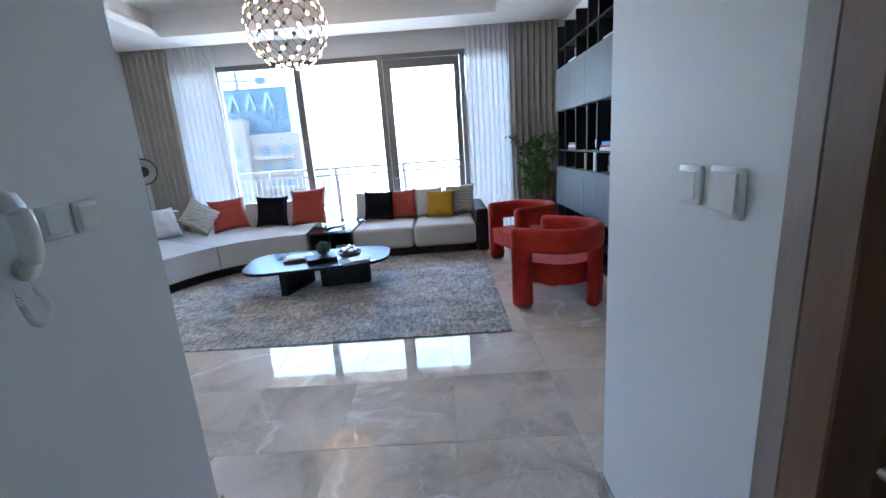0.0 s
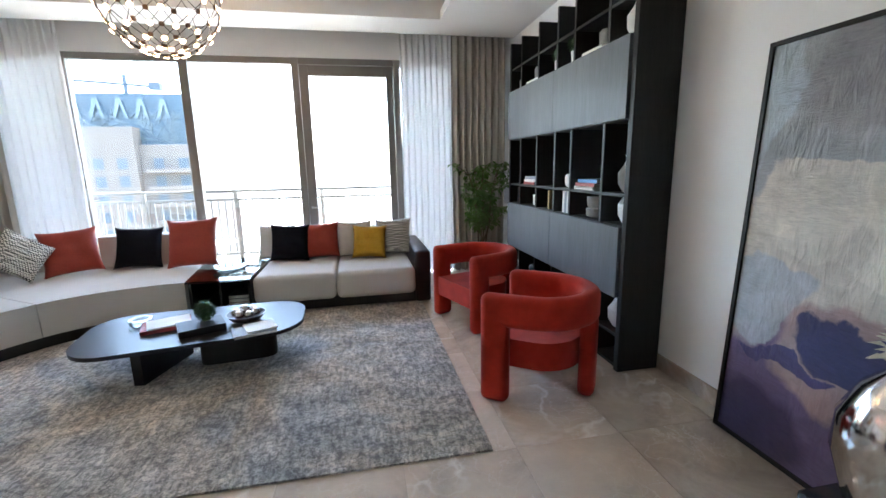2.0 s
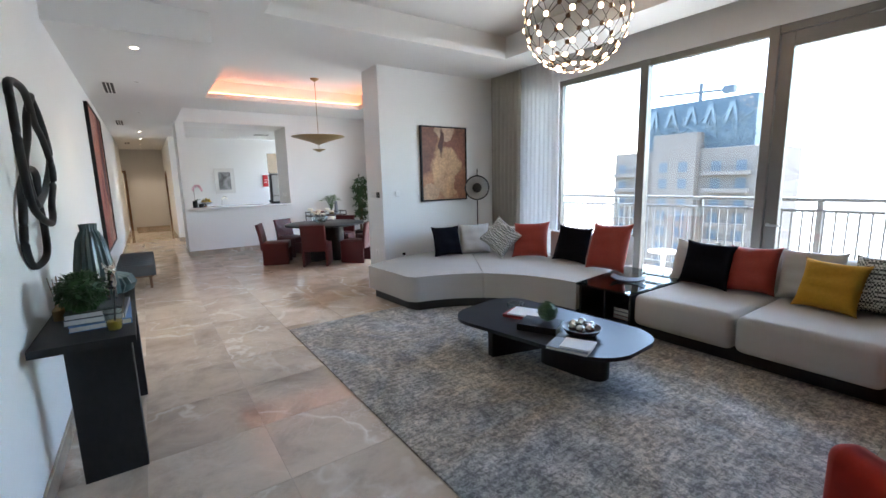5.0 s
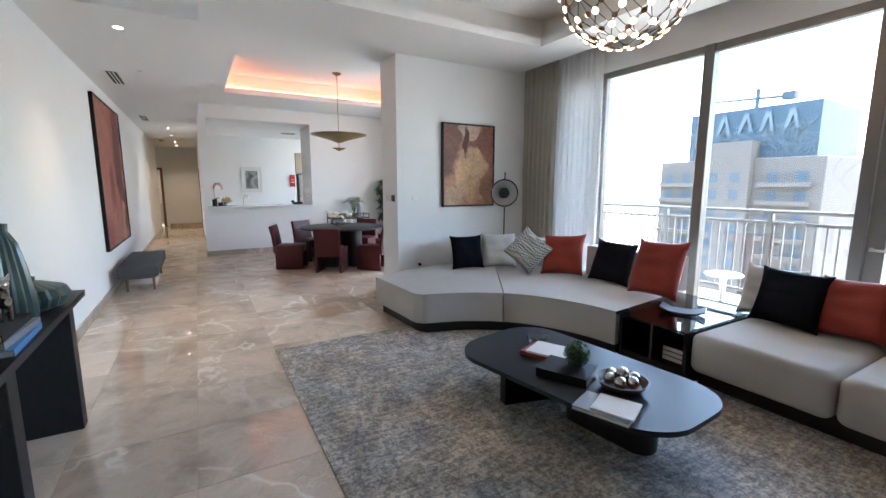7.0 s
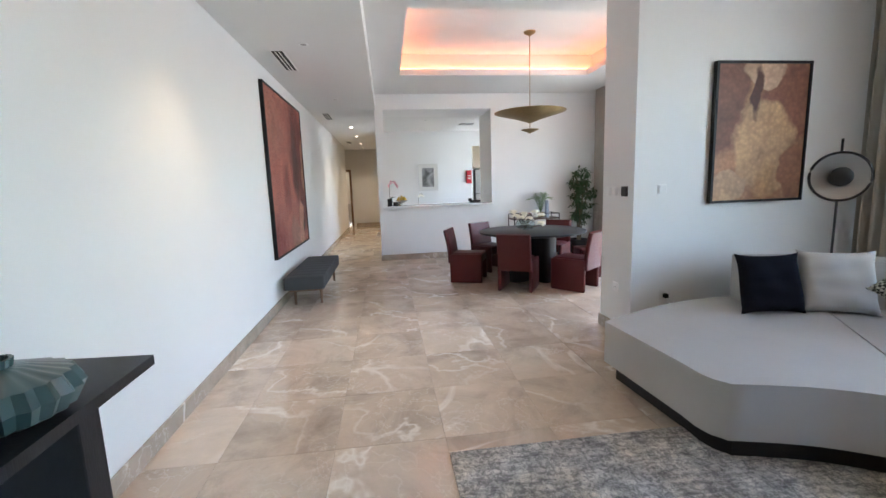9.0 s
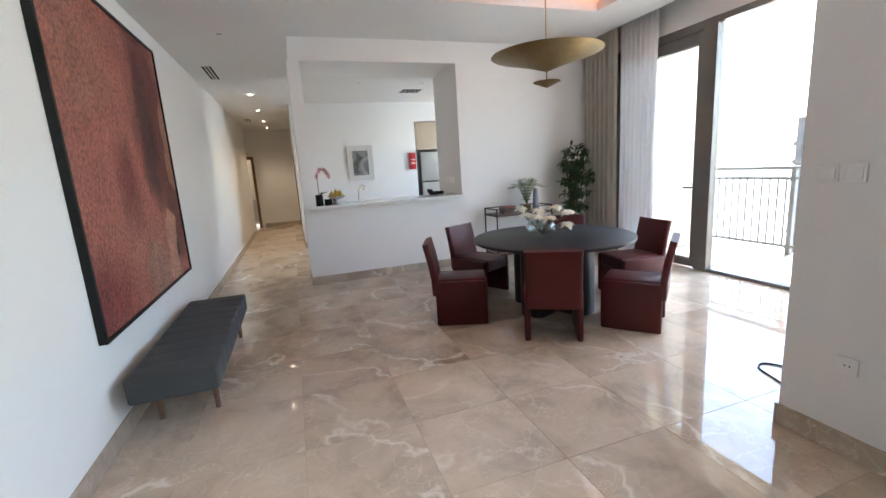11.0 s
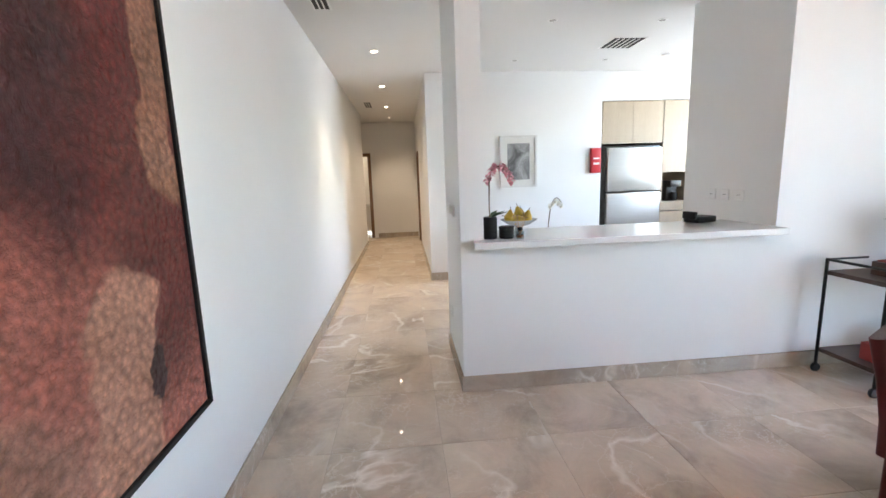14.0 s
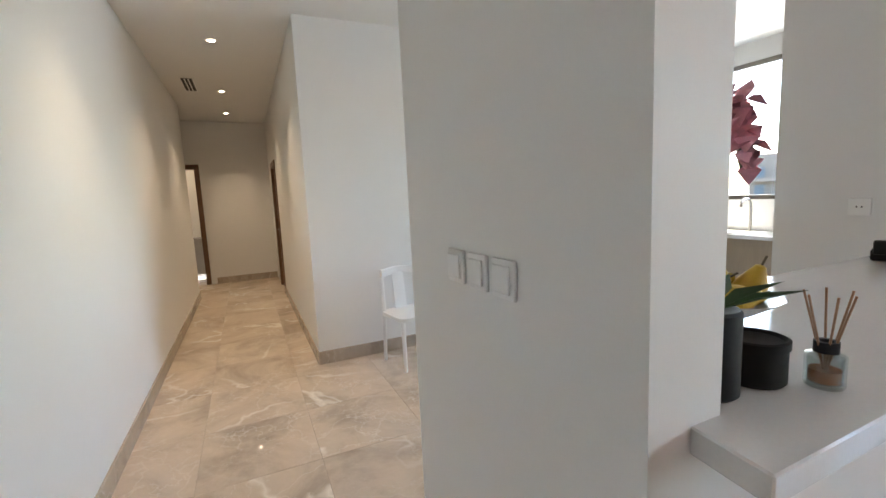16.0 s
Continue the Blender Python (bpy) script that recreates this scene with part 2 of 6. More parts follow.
M_SPOT = emitter("downlight_lens", (1.0, 0.85, 0.65), 1.5)


def weave(name):
    m, n, l, p = nodes_of(name)
    c = n.new("ShaderNodeTexChecker")
    l.new(coords(n, l, (1, 1, 1), turn=(0, 0, 45)), c.inputs[0])
    c.inputs["Scale"].default_value = 58
    c.inputs[1].default_value, c.inputs[2].default_value = (0.62, 0.60, 0.53, 1), (0.05, 0.05, 0.045, 1)
    l.new(c.outputs[0], p.inputs["Base Color"])
    p.inputs["Roughness"].default_value = 0.9
    return m


M_WEAVE = weave("zigzag_weave")


def rug_cloth(name):
    m, n, l, p = nodes_of(name)
    v = coords(n, l)
    warp, weft = coords(n, l, (1, 1.8, 1)), coords(n, l, (5, 1, 1))
    ground = ramp(n, l, noise_tex(n, l, v, 0.75, 5, 0.6, 0.9), ((0.34, (0.52, 0.56, 0.60)), (0.44, (0.95, 0.93, 0.89)), (0.55, (0.95, 0.84, 0.70)), (0.66, (0.68, 0.70, 0.72))))
    blotch = ramp(n, l, noise_tex(n, l, warp, 2.6, 9, 0.78, 0.3), ((0.40, (0.30, 0.315, 0.335)), (0.58, (1, 1, 1))))
    fleck = ramp(n, l, noise_tex(n, l, v, 34, 5, 0.75, 0.8), ((0.44, (0.36, 0.37, 0.39)), (0.54, (1, 1, 1))))
    tone = mixed(n, l, mixed(n, l, ground, blotch, 0.62, "MULTIPLY"), fleck, 0.8, "MULTIPLY")
    streak = ramp(n, l, noise_tex(n, l, weft, 7.0, 6, 0.7), ((0.42, (0.50, 0.51, 0.53)), (0.56, (1, 1, 1))))
    pile = noise_tex(n, l, v, 240, 3, 0.7)
    col = mixed(n, l, tone, streak, 0.75, "MULTIPLY")
    l.new(mixed(n, l, col, ramp(n, l, pile, ((0.35, (0.6, 0.6, 0.6)), (0.65, (1, 1, 1)))), 1.0, "MULTIPLY"), p.inputs["Base Color"])
    p.inputs["Roughness"].default_value, p.inputs["Sheen Weight"].default_value = 0.95, 0.03
    bumped(n, l, p, pile, 0.6, 0.006)
    return m


M_RUG = rug_cloth("distressed_wool")


def composed(name, base, patches, grit_scale, relief, warp=0.35, brushed=0.0, grit_shade=0.72):
    """Abstract canvas paint: soft patches (x, z, width, height, softness, colour) with torn edges, over a mottled
    ground. Shade of the grit's relief is multiplied into the colour.
    """
    m, n, l, p = nodes_of(name)
    v = coords(n, l)
    wob = n.new("ShaderNodeTexNoise")
    wob.inputs["Scale"].default_value, wob.inputs["Detail"].default_value = 2.6, 7
    l.new(v, wob.inputs["Vector"])
    sub, add = n.new("ShaderNodeVectorMath"), n.new("ShaderNodeVectorMath")
    sub.operation, add.operation = "SUBTRACT", "MULTIPLY_ADD"
    sub.inputs[1].default_value = (0.5, 0.5, 0.5)
    l.new(wob.outputs["Color"], sub.inputs[0])
    l.new(sub.outputs[0], add.inputs[0])
    add.inputs[1].default_value = (warp * 2, 0, warp * 2)
    l.new(v, add.inputs[2])
    mottle = noise_tex(n, l, v, 3.5, 6, 0.65, 0.5)
    col = ramp(n, l, mottle, ((0.3, [c * 0.72 for c in base]), (0.7, [min(1, c * 1.2) for c in base])))
    for x, z, w, h, soft, tone in patches:
        mp, ln = n.new("ShaderNodeMapping"), n.new("ShaderNodeVectorMath")
        mp.vector_type = "TEXTURE"
        mp.inputs["Location"].default_value = (x, 0, z)
        mp.inputs["Scale"].default_value = (w, 1000, h)
        ln.operation = "LENGTH"
        l.new(add.outputs[0], mp.inputs[0])
        l.new(mp.outputs[0], ln.inputs[0])
        mask = ramp(n, l, ln.outputs["Value"], ((max(0.0, 0.75 - soft), (1, 1, 1)), (0.75, (0, 0, 0))))
        patch = ramp(n, l, mottle, ((0.3, [c * 0.7 for c in tone]), (0.7, [min(1, c * 1.25) for c in tone])))
        col = mixed(n, l, col, patch, mask)
    if brushed:
        stroke = noise_tex(n, l, coords(n, l, (1.5, 1, 9), turn=(0, brushed, 0)), grit_scale, 6, 0.65, 1.2)
        cross = noise_tex(n, l, coords(n, l, (7, 1, 1.5), turn=(0, -brushed * 0.7, 0)), grit_scale * 0.5, 5, 0.6, 1.0)
        grit = mixed(n, l, stroke, cross, ramp(n, l, noise_tex(n, l, v, 2.0, 3), ((0.45, (0, 0, 0)), (0.55, (1, 1, 1)))))
        tone = ramp(n, l, grit, ((0.30, (grit_shade, grit_shade, grit_shade)), (0.62, (1, 1, 1))))
    else:
        cell = n.new("ShaderNodeTexVoronoi")
        cell.feature = "SMOOTH_F1"
        cell.inputs["Scale"].default_value = grit_scale
        l.new(v, cell.inputs["Vector"])
        grit = mixed(n, l, cell.outputs["Distance"], noise_tex(n, l, v, grit_scale * 3, 4, 0.6), 0.35)
        tone = ramp(n, l, grit, ((0.25, (1, 1, 1)), (0.65, (grit_shade, grit_shade * 0.95, grit_shade * 0.95))))
    l.new(mixed(n, l, col, tone, 1.0, "MULTIPLY"), p.inputs["Base Color"])
    p.inputs["Roughness"].default_value = 0.5
    bumped(n, l, p, grit, relief, 0.05)
    return m


M_ARTRED = composed("red_textured_paint", (0.60, 0.205, 0.15), [
    (0.62, 1.45, 0.75, 1.3, 0.3, (0.24, 0.045, 0.04)), (0.45, 1.30, 0.32, 0.95, 0.4, (0.11, 0.032, 0.034)), (0.95, 0.75, 0.5, 0.9, 0.3, (0.22, 0.05, 0.04)),
    (0.62, 0.24, 0.25, 0.58, 0.06, (0.76, 0.38, 0.26)), (1.0, 1.25, 0.16, 0.6, 0.1, (0.55, 0.27, 0.17)), (0.80, 0.30, 0.07, 0.10, 0.1, (0.08, 0.03, 0.03)),
    (-0.9, 0.2, 0.7, 0.5, 0.4, (0.36, 0.07, 0.06)), (-0.6, 1.7, 0.8, 0.6, 0.4, (0.58, 0.24, 0.17)), (0.15, 0.18, 0.5, 0.4, 0.25, (0.55, 0.27, 0.19)), (-0.2, 0.9, 0.4, 0.5, 0.5, (0.30, 0.06, 0.055))], 42, 1.0, 0.22, grit_shade=0.46)
M_ARTBROWN = composed("amber_agate_paint", (0.48, 0.23, 0.11), [
    (0.30, 0.85, 0.50, 0.50, 0.2, (0.27, 0.10, 0.055)), (-0.35, 0.9, 0.32, 0.7, 0.15, (0.22, 0.085, 0.05)), (0.05, 0.45, 0.42, 0.6, 0.1, (0.60, 0.36, 0.18)),
    (0.38, 0.25, 0.25, 0.35, 0.1, (0.33, 0.13, 0.06)), (0.0, 1.10, 0.30, 0.16, 0.1, (0.62, 0.40, 0.26)), (-0.30, 0.12, 0.25, 0.2, 0.1, (0.58, 0.36, 0.2)), (-0.05, 0.95, 0.08, 0.3, 0.2, (0.10, 0.03, 0.02))], 30, 0.15, 0.18)
M_ARTSEA = composed("violet_and_cream_paint", (0.66, 0.61, 0.55), [
    (-0.45, 1.85, 0.75, 0.75, 0.06, (0.40, 0.42, 0.45)), (0.1, 1.95, 0.75, 0.45, 0.08, (0.34, 0.34, 0.36)), (0.45, 1.72, 0.38, 0.22, 0.05, (0.13, 0.13, 0.18)), (0.55, 1.95, 0.25, 0.18, 0.06, (0.60, 0.54, 0.50)),
    (-0.62, 1.85, 0.25, 0.55, 0.1, (0.52, 0.60, 0.66)), (-0.05, 1.30, 0.75, 0.35, 0.04, (0.74, 0.69, 0.62)), (0.0, 0.22, 1.35, 0.80, 0.12, (0.17, 0.12, 0.25)),
    (0.25, 0.60, 0.85, 0.42, 0.08, (0.48, 0.34, 0.33)), (-0.55, 0.86, 0.42, 0.28, 0.06, (0.47, 0.50, 0.55)), (0.0, 0.70, 0.32, 0.14, 0.08, (0.05, 0.055, 0.16)), (-0.35, 0.60, 0.28, 0.08, 0.06, (0.08, 0.07, 0.20)),
    (0.5, 0.92, 0.28, 0.22, 0.05, (0.62, 0.42, 0.31)), (0.35, 0.45, 0.35, 0.10, 0.08, (0.55, 0.36, 0.36)), (-0.5, 0.12, 0.5, 0.35, 0.2, (0.06, 0.045, 0.13))], 9, 0.6, 0.26, 35, 0.76)
M_ARTGREY = painted("grey_print", (1, 1, 1), ((0.35, (0.10, 0.10, 0.10)), (0.6, (0.45, 0.45, 0.45))), 3, 1, 0.05, 60)


# ---- mesh tools ----
def obj(name, bm, material, parent=None, smooth=35):
    me = bpy.data.meshes.new(name)
    bmesh.ops.recalc_face_normals(bm, faces=bm.faces)
    bm.to_mesh(me)
    bm.free()
    me.materials.append(material)
    if smooth:
        me.shade_smooth()
        me.set_sharp_from_angle(angle=radians(smooth))
    ob = new(name, me)
    ob.parent = parent
    return ob


def part(name, bm, material, parent, label="", smooth=35):
    ob = obj(name, bm, material, parent, smooth)
    return tagged(ob, label) if label else ob


def thing(name, place, label, category, group="", turn=0.0, kind=""):
    ob = new(name)
    ob.empty_display_size = 0.1
    ob.matrix_basis = pose(*place, 0, 0, turn)
    return tagged(ob, label, category, group, kind)


def box(*spans, bevel=0.0, steps=2, bm=None, m=None):
    """A box over x0, x1, y0, y1, z0, z1, added to bm if one is given."""
    x0, x1, y0, y1, z0, z1 = spans
    b = bmesh.new()
    bmesh.ops.create_cube(b, size=1.0)
    bmesh.ops.transform(b, matrix=Matrix.Translation(((x0 + x1) / 2, (y0 + y1) / 2, (z0 + z1) / 2)) @ Matrix.Diagonal((abs(x1 - x0), abs(y1 - y0), abs(z1 - z0), 1)), verts=b.verts)
    if bevel:
        bmesh.ops.bevel(b, geom=b.edges[:], offset=bevel, segments=steps, profile=0.5, affect="EDGES")
    return joined(bm, b, m)


def joined(bm, b, m=None):
    if m is not None:
        bmesh.ops.transform(b, matrix=m, verts=b.verts)
    if bm is None:
        return b
    me = bpy.data.meshes.new("join")
    b.to_mesh(me)
    b.free()
    bm.from_mesh(me)
    bpy.data.meshes.remove(me)
    return bm


def prism(outline, z0, z1, bevel=0.0, steps=3, bm=None, m=None):
    b = bmesh.new()
    low = [b.verts.new((x, y, z0)) for x, y in outline]
    high = [b.verts.new((x, y, z1)) for x, y in outline]
    bottom, top = b.faces.new(low[::-1]), b.faces.new(high)
    for i in range(len(low)):
        j = (i + 1) % len(low)
        b.faces.new((low[i], low[j], high[j], high[i]))
    if bevel:
        edges = [e for e in b.edges if len(e.link_faces) == 2 and e.calc_face_angle(0) > 0.6]
        bmesh.ops.bevel(b, geom=edges, offset=bevel, segments=steps, profile=0.5, affect="EDGES", clamp_overlap=True)
    return joined(bm, b, m)


def lathe(profile, n=24, ribs=0, depth=0.0, bm=None, m=None, hoop=False):
    """A turned body from (radius, height) pairs; ribs and depth flute it."""
    b = bmesh.new()
    rings = []
    for r, z in profile:
        ring = []
        for i in range(n):
            a = 2 * math.pi * i / n
            k = r * (1 - depth * (0.5 + 0.5 * math.cos(ribs * a))) if ribs else r
            ring.append(b.verts.new((k * math.cos(a), k * math.sin(a), z)))
        rings.append(ring)
    for lo, hi in zip(rings, rings[1:]):
        for i in range(n):
            b.faces.new((lo[i], lo[(i + 1) % n], hi[(i + 1) % n], hi[i]))
    if hoop:
        for i in range(n):
            b.faces.new((rings[-1][i], rings[-1][(i + 1) % n], rings[0][(i + 1) % n], rings[0][i]))
    else:
        b.faces.new(rings[0][::-1])
        b.faces.new(rings[-1])
    return joined(bm, b, m)


def smooth_path(points, per=8, closed=False):
    """A Catmull-Rom curve through the points."""
    pts, out = [Vector(p) for p in points], []
    n = len(pts)
    for i in range(n if closed else n - 1):
        if closed:
            a, b, c, d = (pts[(i + k) % n] for k in (-1, 0, 1, 2))
        else:
            a, b, c, d = pts[max(i - 1, 0)], pts[i], pts[i + 1], pts[min(i + 2, n - 1)]
        for k in range(per):
            t = k / per
            out.append(0.5 * (2 * b + (c - a) * t + (2 * a - 5 * b + 4 * c - d) * t * t + (3 * b - a - 3 * c + d) * t**3))
    if not closed:
        out.append(pts[-1])
    return out


def tube(points, radius, n=8, closed=False, section=None, bm=None, m=None):
    """A rod along points; section: its own outline as (sideways, up) pairs, else a circle. radius may be a list."""
    b = bmesh.new()
    pts = [Vector(p) for p in points]
    count, rings = len(pts), []
    for i, p in enumerate(pts):
        before, after = (pts[i - 1], pts[(i + 1) % count]) if closed else (pts[max(i - 1, 0)], pts[min(i + 1, count - 1)])
        way = (after - before).normalized()
        up = Vector((0, 0, 1)) if abs(way.z) < 0.95 else Vector((0, 1, 0))
        side = way.cross(up).normalized()
        up = side.cross(way)
        r = radius[i] if isinstance(radius, list) else radius
        outline = section or [(math.cos(2 * math.pi * k / n), math.sin(2 * math.pi * k / n)) for k in range(n)]
        rings.append([b.verts.new(p + (side * u + up * v) * r) for u, v in outline])
    k = len(rings[0])
    for i in range(count if closed else count - 1):
        lo, hi = rings[i], rings[(i + 1) % count]
        for j in range(k):
            b.faces.new((lo[j], lo[(j + 1) % k], hi[(j + 1) % k], hi[j]))
    if not closed:
        b.faces.new(rings[0][::-1])
        b.faces.new(rings[-1])
    return joined(bm, b, m)


def rounded(w, d, r, n=6):
    """The outline of a rounded rectangle about the origin."""
    out = []
    for cx, cy, a0 in ((w / 2 - r, d / 2 - r, 0), (-w / 2 + r, d / 2 - r, 90), (-w / 2 + r, -d / 2 + r, 180), (w / 2 - r, -d / 2 + r, 270)):
        for k in range(n + 1):
            a = radians(a0 + 90 * k / n)
            out.append((cx + r * math.cos(a), cy + r * math.sin(a)))
    return out


def ball(radius, detail=2, bm=None, m=None):
    b = bmesh.new()
    bmesh.ops.create_icosphere(b, subdivisions=detail, radius=radius)
    return joined(bm, b, m)


def structure(name, bm, material, label, category, parent=None):
    return tagged(obj(name, bm, material, parent), label, category, kind="structure")


# ---- the rooms ----
SOUTH, EAST, NORTH, KITCHEN, FAR = 1.72, 2.15, 7.68, -9.99, -18.5
HIGH, LOW, TOP = 3.25, 2.96, 3.62

floor = structure("floor", box(-19.2, 2.4, -1.0, 8.4, -0.3, -0.0022), M_GROUT, "polished beige marble tiled floor with pale veins", "floor")
walls = [
    ("wall_south", (-17.2, -0.90, 1.45, SOUTH, -0.02, 3.7), "smooth white painted wall"),
    ("wall_entry_west", (-1.10, -0.90, -1.0, 1.45, -0.02, 3.7), "white painted entry wall"),
    ("wall_entry_east", (0.73, 0.93, 0.86, 1.45, -0.02, 3.7), "white painted entry wall with switches"),
    ("wall_entry_east_back", (0.73, 0.93, -1.0, -0.08, -0.02, 3.7), "white painted entry wall"),
    ("wall_entry_east_head", (0.73, 0.93, -0.08, 0.86, 2.12, 3.7), "white painted wall over a door"),
    ("wall_south_east", (0.73, 2.35, 1.45, SOUTH, -0.02, 3.7), "smooth white painted wall"),
    ("wall_entry_back", (-1.10, 0.93, -1.2, -1.0, -0.02, 3.7), "white painted wall"),
    ("wall_east", (EAST, 2.35, SOUTH, 7.9, -0.02, 3.7), "smooth white painted wall"),
    ("wall_divider", (-5.38, -4.85, 5.24, 7.9, -0.02, 3.7), "white painted dividing wall between lounge and dining room"),
    ("wall_kitchen_pillar", (-10.90, KITCHEN, 2.97, 3.13, -0.02, 3.7), "white painted wall end beside the hatch"),
    ("wall_kitchen_parapet", (-10.17, KITCHEN, 3.13, 5.27, -0.02, 1.04), "white half-height wall under the counter"),
    ("wall_kitchen_head", (-10.90, KITCHEN, 3.13, 5.27, LOW, 3.7), "white painted wall over the hatch"),
    ("wall_kitchen_pier", (-11.03, KITCHEN, 5.27, 5.45, -0.02, 3.7), "white painted wall return beside the hatch"),
    ("wall_dining_west", (-10.19, KITCHEN, 5.45, 7.9, -0.02, 3.7), "smooth white painted wall"),
    ("wall_kitchen_back", (-13.6, -13.39, 2.97, 5.56, -0.02, 3.7), "white painted kitchen wall"),
    ("wall_kitchen_west", (-14.25, -14.05, 5.56, 7.9, -0.02, 3.7), "white painted kitchen wall"),
    ("wall_kitchen_bulkhead", (-14.05, -13.42, 5.56, 7.12, 2.55, LOW), "white bulkhead over the tall units"),
    ("wall_corridor_north", (-16.75, -13.6, 2.97, 3.15, -0.02, 3.7), "white painted corridor wall"),
    ("wall_corridor_north_end", (-18.7, -17.65, 2.97, 3.15, -0.02, 3.7), "white painted corridor wall"),
    ("wall_corridor_north_head", (-17.65, -16.75, 2.97, 3.15, 2.12, 3.7), "white painted wall over a door"),
    ("wall_far", (-18.7, FAR, 1.80, 2.97, -0.02, 3.7), "white painted end wall of the corridor"),
    ("wall_far_head", (-18.7, FAR, 0.9, 1.80, 2.2, 3.7), "white painted wall over a door"),
    ("wall_far_side", (-18.7, FAR, 0.3, 0.9, -0.02, 3.7), "white painted wall"),
    ("wall_alcove", (-18.7, -17.2, 0.1, 0.3, -0.02, 3.7), "white painted alcove wall"),
    ("wall_alcove_side", (-17.2, -17.0, 0.3, 1.45, -0.02, 3.7), "white painted alcove wall"),
    ("wall_bath_back", (-19.9, -19.7, 0.3, 2.4, -0.02, 3.7), "warm lit tiled wall beyond the far door"),
    ("wall_bath_side", (-19.7, -18.7, 2.2, 2.4, -0.02, 3.7), "warm lit wall beyond the far door"),
    ("wall_bath_south", (-19.7, -18.7, 0.3, 0.5, -0.02, 3.7), "warm lit wall beyond the far door"),
    ("wall_north_head", (-4.85, 2.15, NORTH - 0.02, 7.9, 3.0, 3.7), "white painted wall over the lounge window"),
    ("wall_north_west", (-4.85, -4.30, NORTH - 0.02, 7.9, -0.02, 3.0), "white painted wall behind curtains"),
    ("wall_north_east", (1.40, 2.15, NORTH - 0.02, 7.9, -0.02, 3.0), "white painted wall behind curtains"),
    ("wall_dining_head", (KITCHEN, -5.38, NORTH - 0.02, 7.9, 3.0, 3.7), "white painted wall over the dining window"),
    ("wall_dining_north_west", (KITCHEN, -9.55, NORTH - 0.02, 7.9, -0.02, 3.0), "white painted wall behind curtains"),
    ("wall_dining_north_east", (-5.95, -5.38, NORTH - 0.02, 7.9, -0.02, 3.0), "white painted wall behind curtains"),
    ("wall_kitchen_north", (-14.05, -13.1, NORTH, 7.9, -0.02, 3.7), "white kitchen wall beside a window"),
    ("wall_kitchen_north_low", (-13.1, -10.6, NORTH, 7.9, -0.02, 1.25), "white kitchen wall under a window"),
    ("wall_kitchen_north_head", (-13.1, -10.6, NORTH, 7.9, 2.75, 3.7), "white kitchen wall over a window"),
    ("wall_kitchen_north_east", (-10.6, -10.19, NORTH, 7.9, -0.02, 3.7), "white kitchen wall"),
]
for name, spans, label in walls:
    structure(name, box(*spans), M_WALL, label, "wall")

# ceilings: low over corridor, kitchen and entry, high with two trays over lounge and dining room
structure("ceiling_corridor", box(-19.9, -4.0, 0.1, 2.97, LOW, LOW + 0.1), M_CEIL, "low white plaster ceiling", "ceiling")
structure("ceiling_kitchen", box(-14.25, -10.19, 2.97, 7.9, LOW + 0.003, LOW + 0.1), M_CEIL, "white kitchen ceiling", "ceiling")
structure("ceiling_entry", box(-1.1, 0.93, -1.2, 1.45, LOW, LOW + 0.1), M_CEIL, "white entry ceiling", "ceiling")


def tray_ceiling(name, x0, x1, y0, y1, tx0, tx1, ty0, ty1, label):
    """A plaster border round a raised tray with a projecting light lip."""
    b = bmesh.new()
    for spans in ((x0, x1, y0, ty0), (x0, x1, ty1, y1), (x0, tx0, ty0, ty1), (tx1, x1, ty0, ty1)):
        box(*spans, HIGH, HIGH + 0.1, bm=b)
    o = 0.16
    for spans in ((tx0 - o, tx1 + o, ty0 - o - 0.05, ty0 - o), (tx0 - o, tx1 + o, ty1 + o, ty1 + o + 0.05), (tx0 - o - 0.05, tx0 - o, ty0 - o - 0.05, ty1 + o + 0.05), (tx1 + o, tx1 + o + 0.05, ty0 - o - 0.05, ty1 + o + 0.05)):
        box(*spans, HIGH + 0.1, TOP, bm=b)
    box(tx0 - 0.21, tx1 + 0.21, ty0 - 0.21, ty1 + 0.21, TOP, TOP + 0.08, bm=b)
    return structure(name, b, M_CEIL, label, "ceiling")


tray_ceiling("ceiling_lounge", -4.85, 2.15, SOUTH, 7.32, -3.72, 1.02, 3.45, 6.72, "white plaster ceiling with a raised rectangular tray")
tray_ceiling("ceiling_dining", KITCHEN, -5.38, 2.97, 7.36, -8.60, -6.0, 3.43, 6.62, "white plaster ceiling with an orange lit cove")
structure("ceiling_step", box(-5.38, -4.84, 2.97, 5.24, HIGH, HIGH + 0.1), M_CEIL, "white plaster ceiling strip", "ceiling")
structure("ceiling_corridor_edge", box(-9.99, -4.0, 2.97, 2.99, LOW, HIGH - 0.002), M_CEIL, "white plaster ceiling step", "ceiling")
structure("ceiling_step_end", box(-4.0, -3.98, SOUTH, 2.99, LOW, HIGH - 0.002), M_CEIL, "white plaster ceiling step", "ceiling")
structure("roof_slab", box(-20, 2.6, -1.3, 7.9, 3.72, 3.9), M_CEIL, "concrete slab above", "slab")
led = thing("cove_light", (-7.3, 5.0, HIGH + 0.105), "orange glowing strip light in the dining ceiling cove", "light")
for spans in ((-1.38, 1.38, -1.68, -1.66), (-1.38, 1.38, 1.72, 1.74), (-1.40, -1.38, -1.66, 1.72), (1.38, 1.40, -1.66, 1.72)):
    part("led_strip", box(*spans, 0, 0.02), M_LED, led)

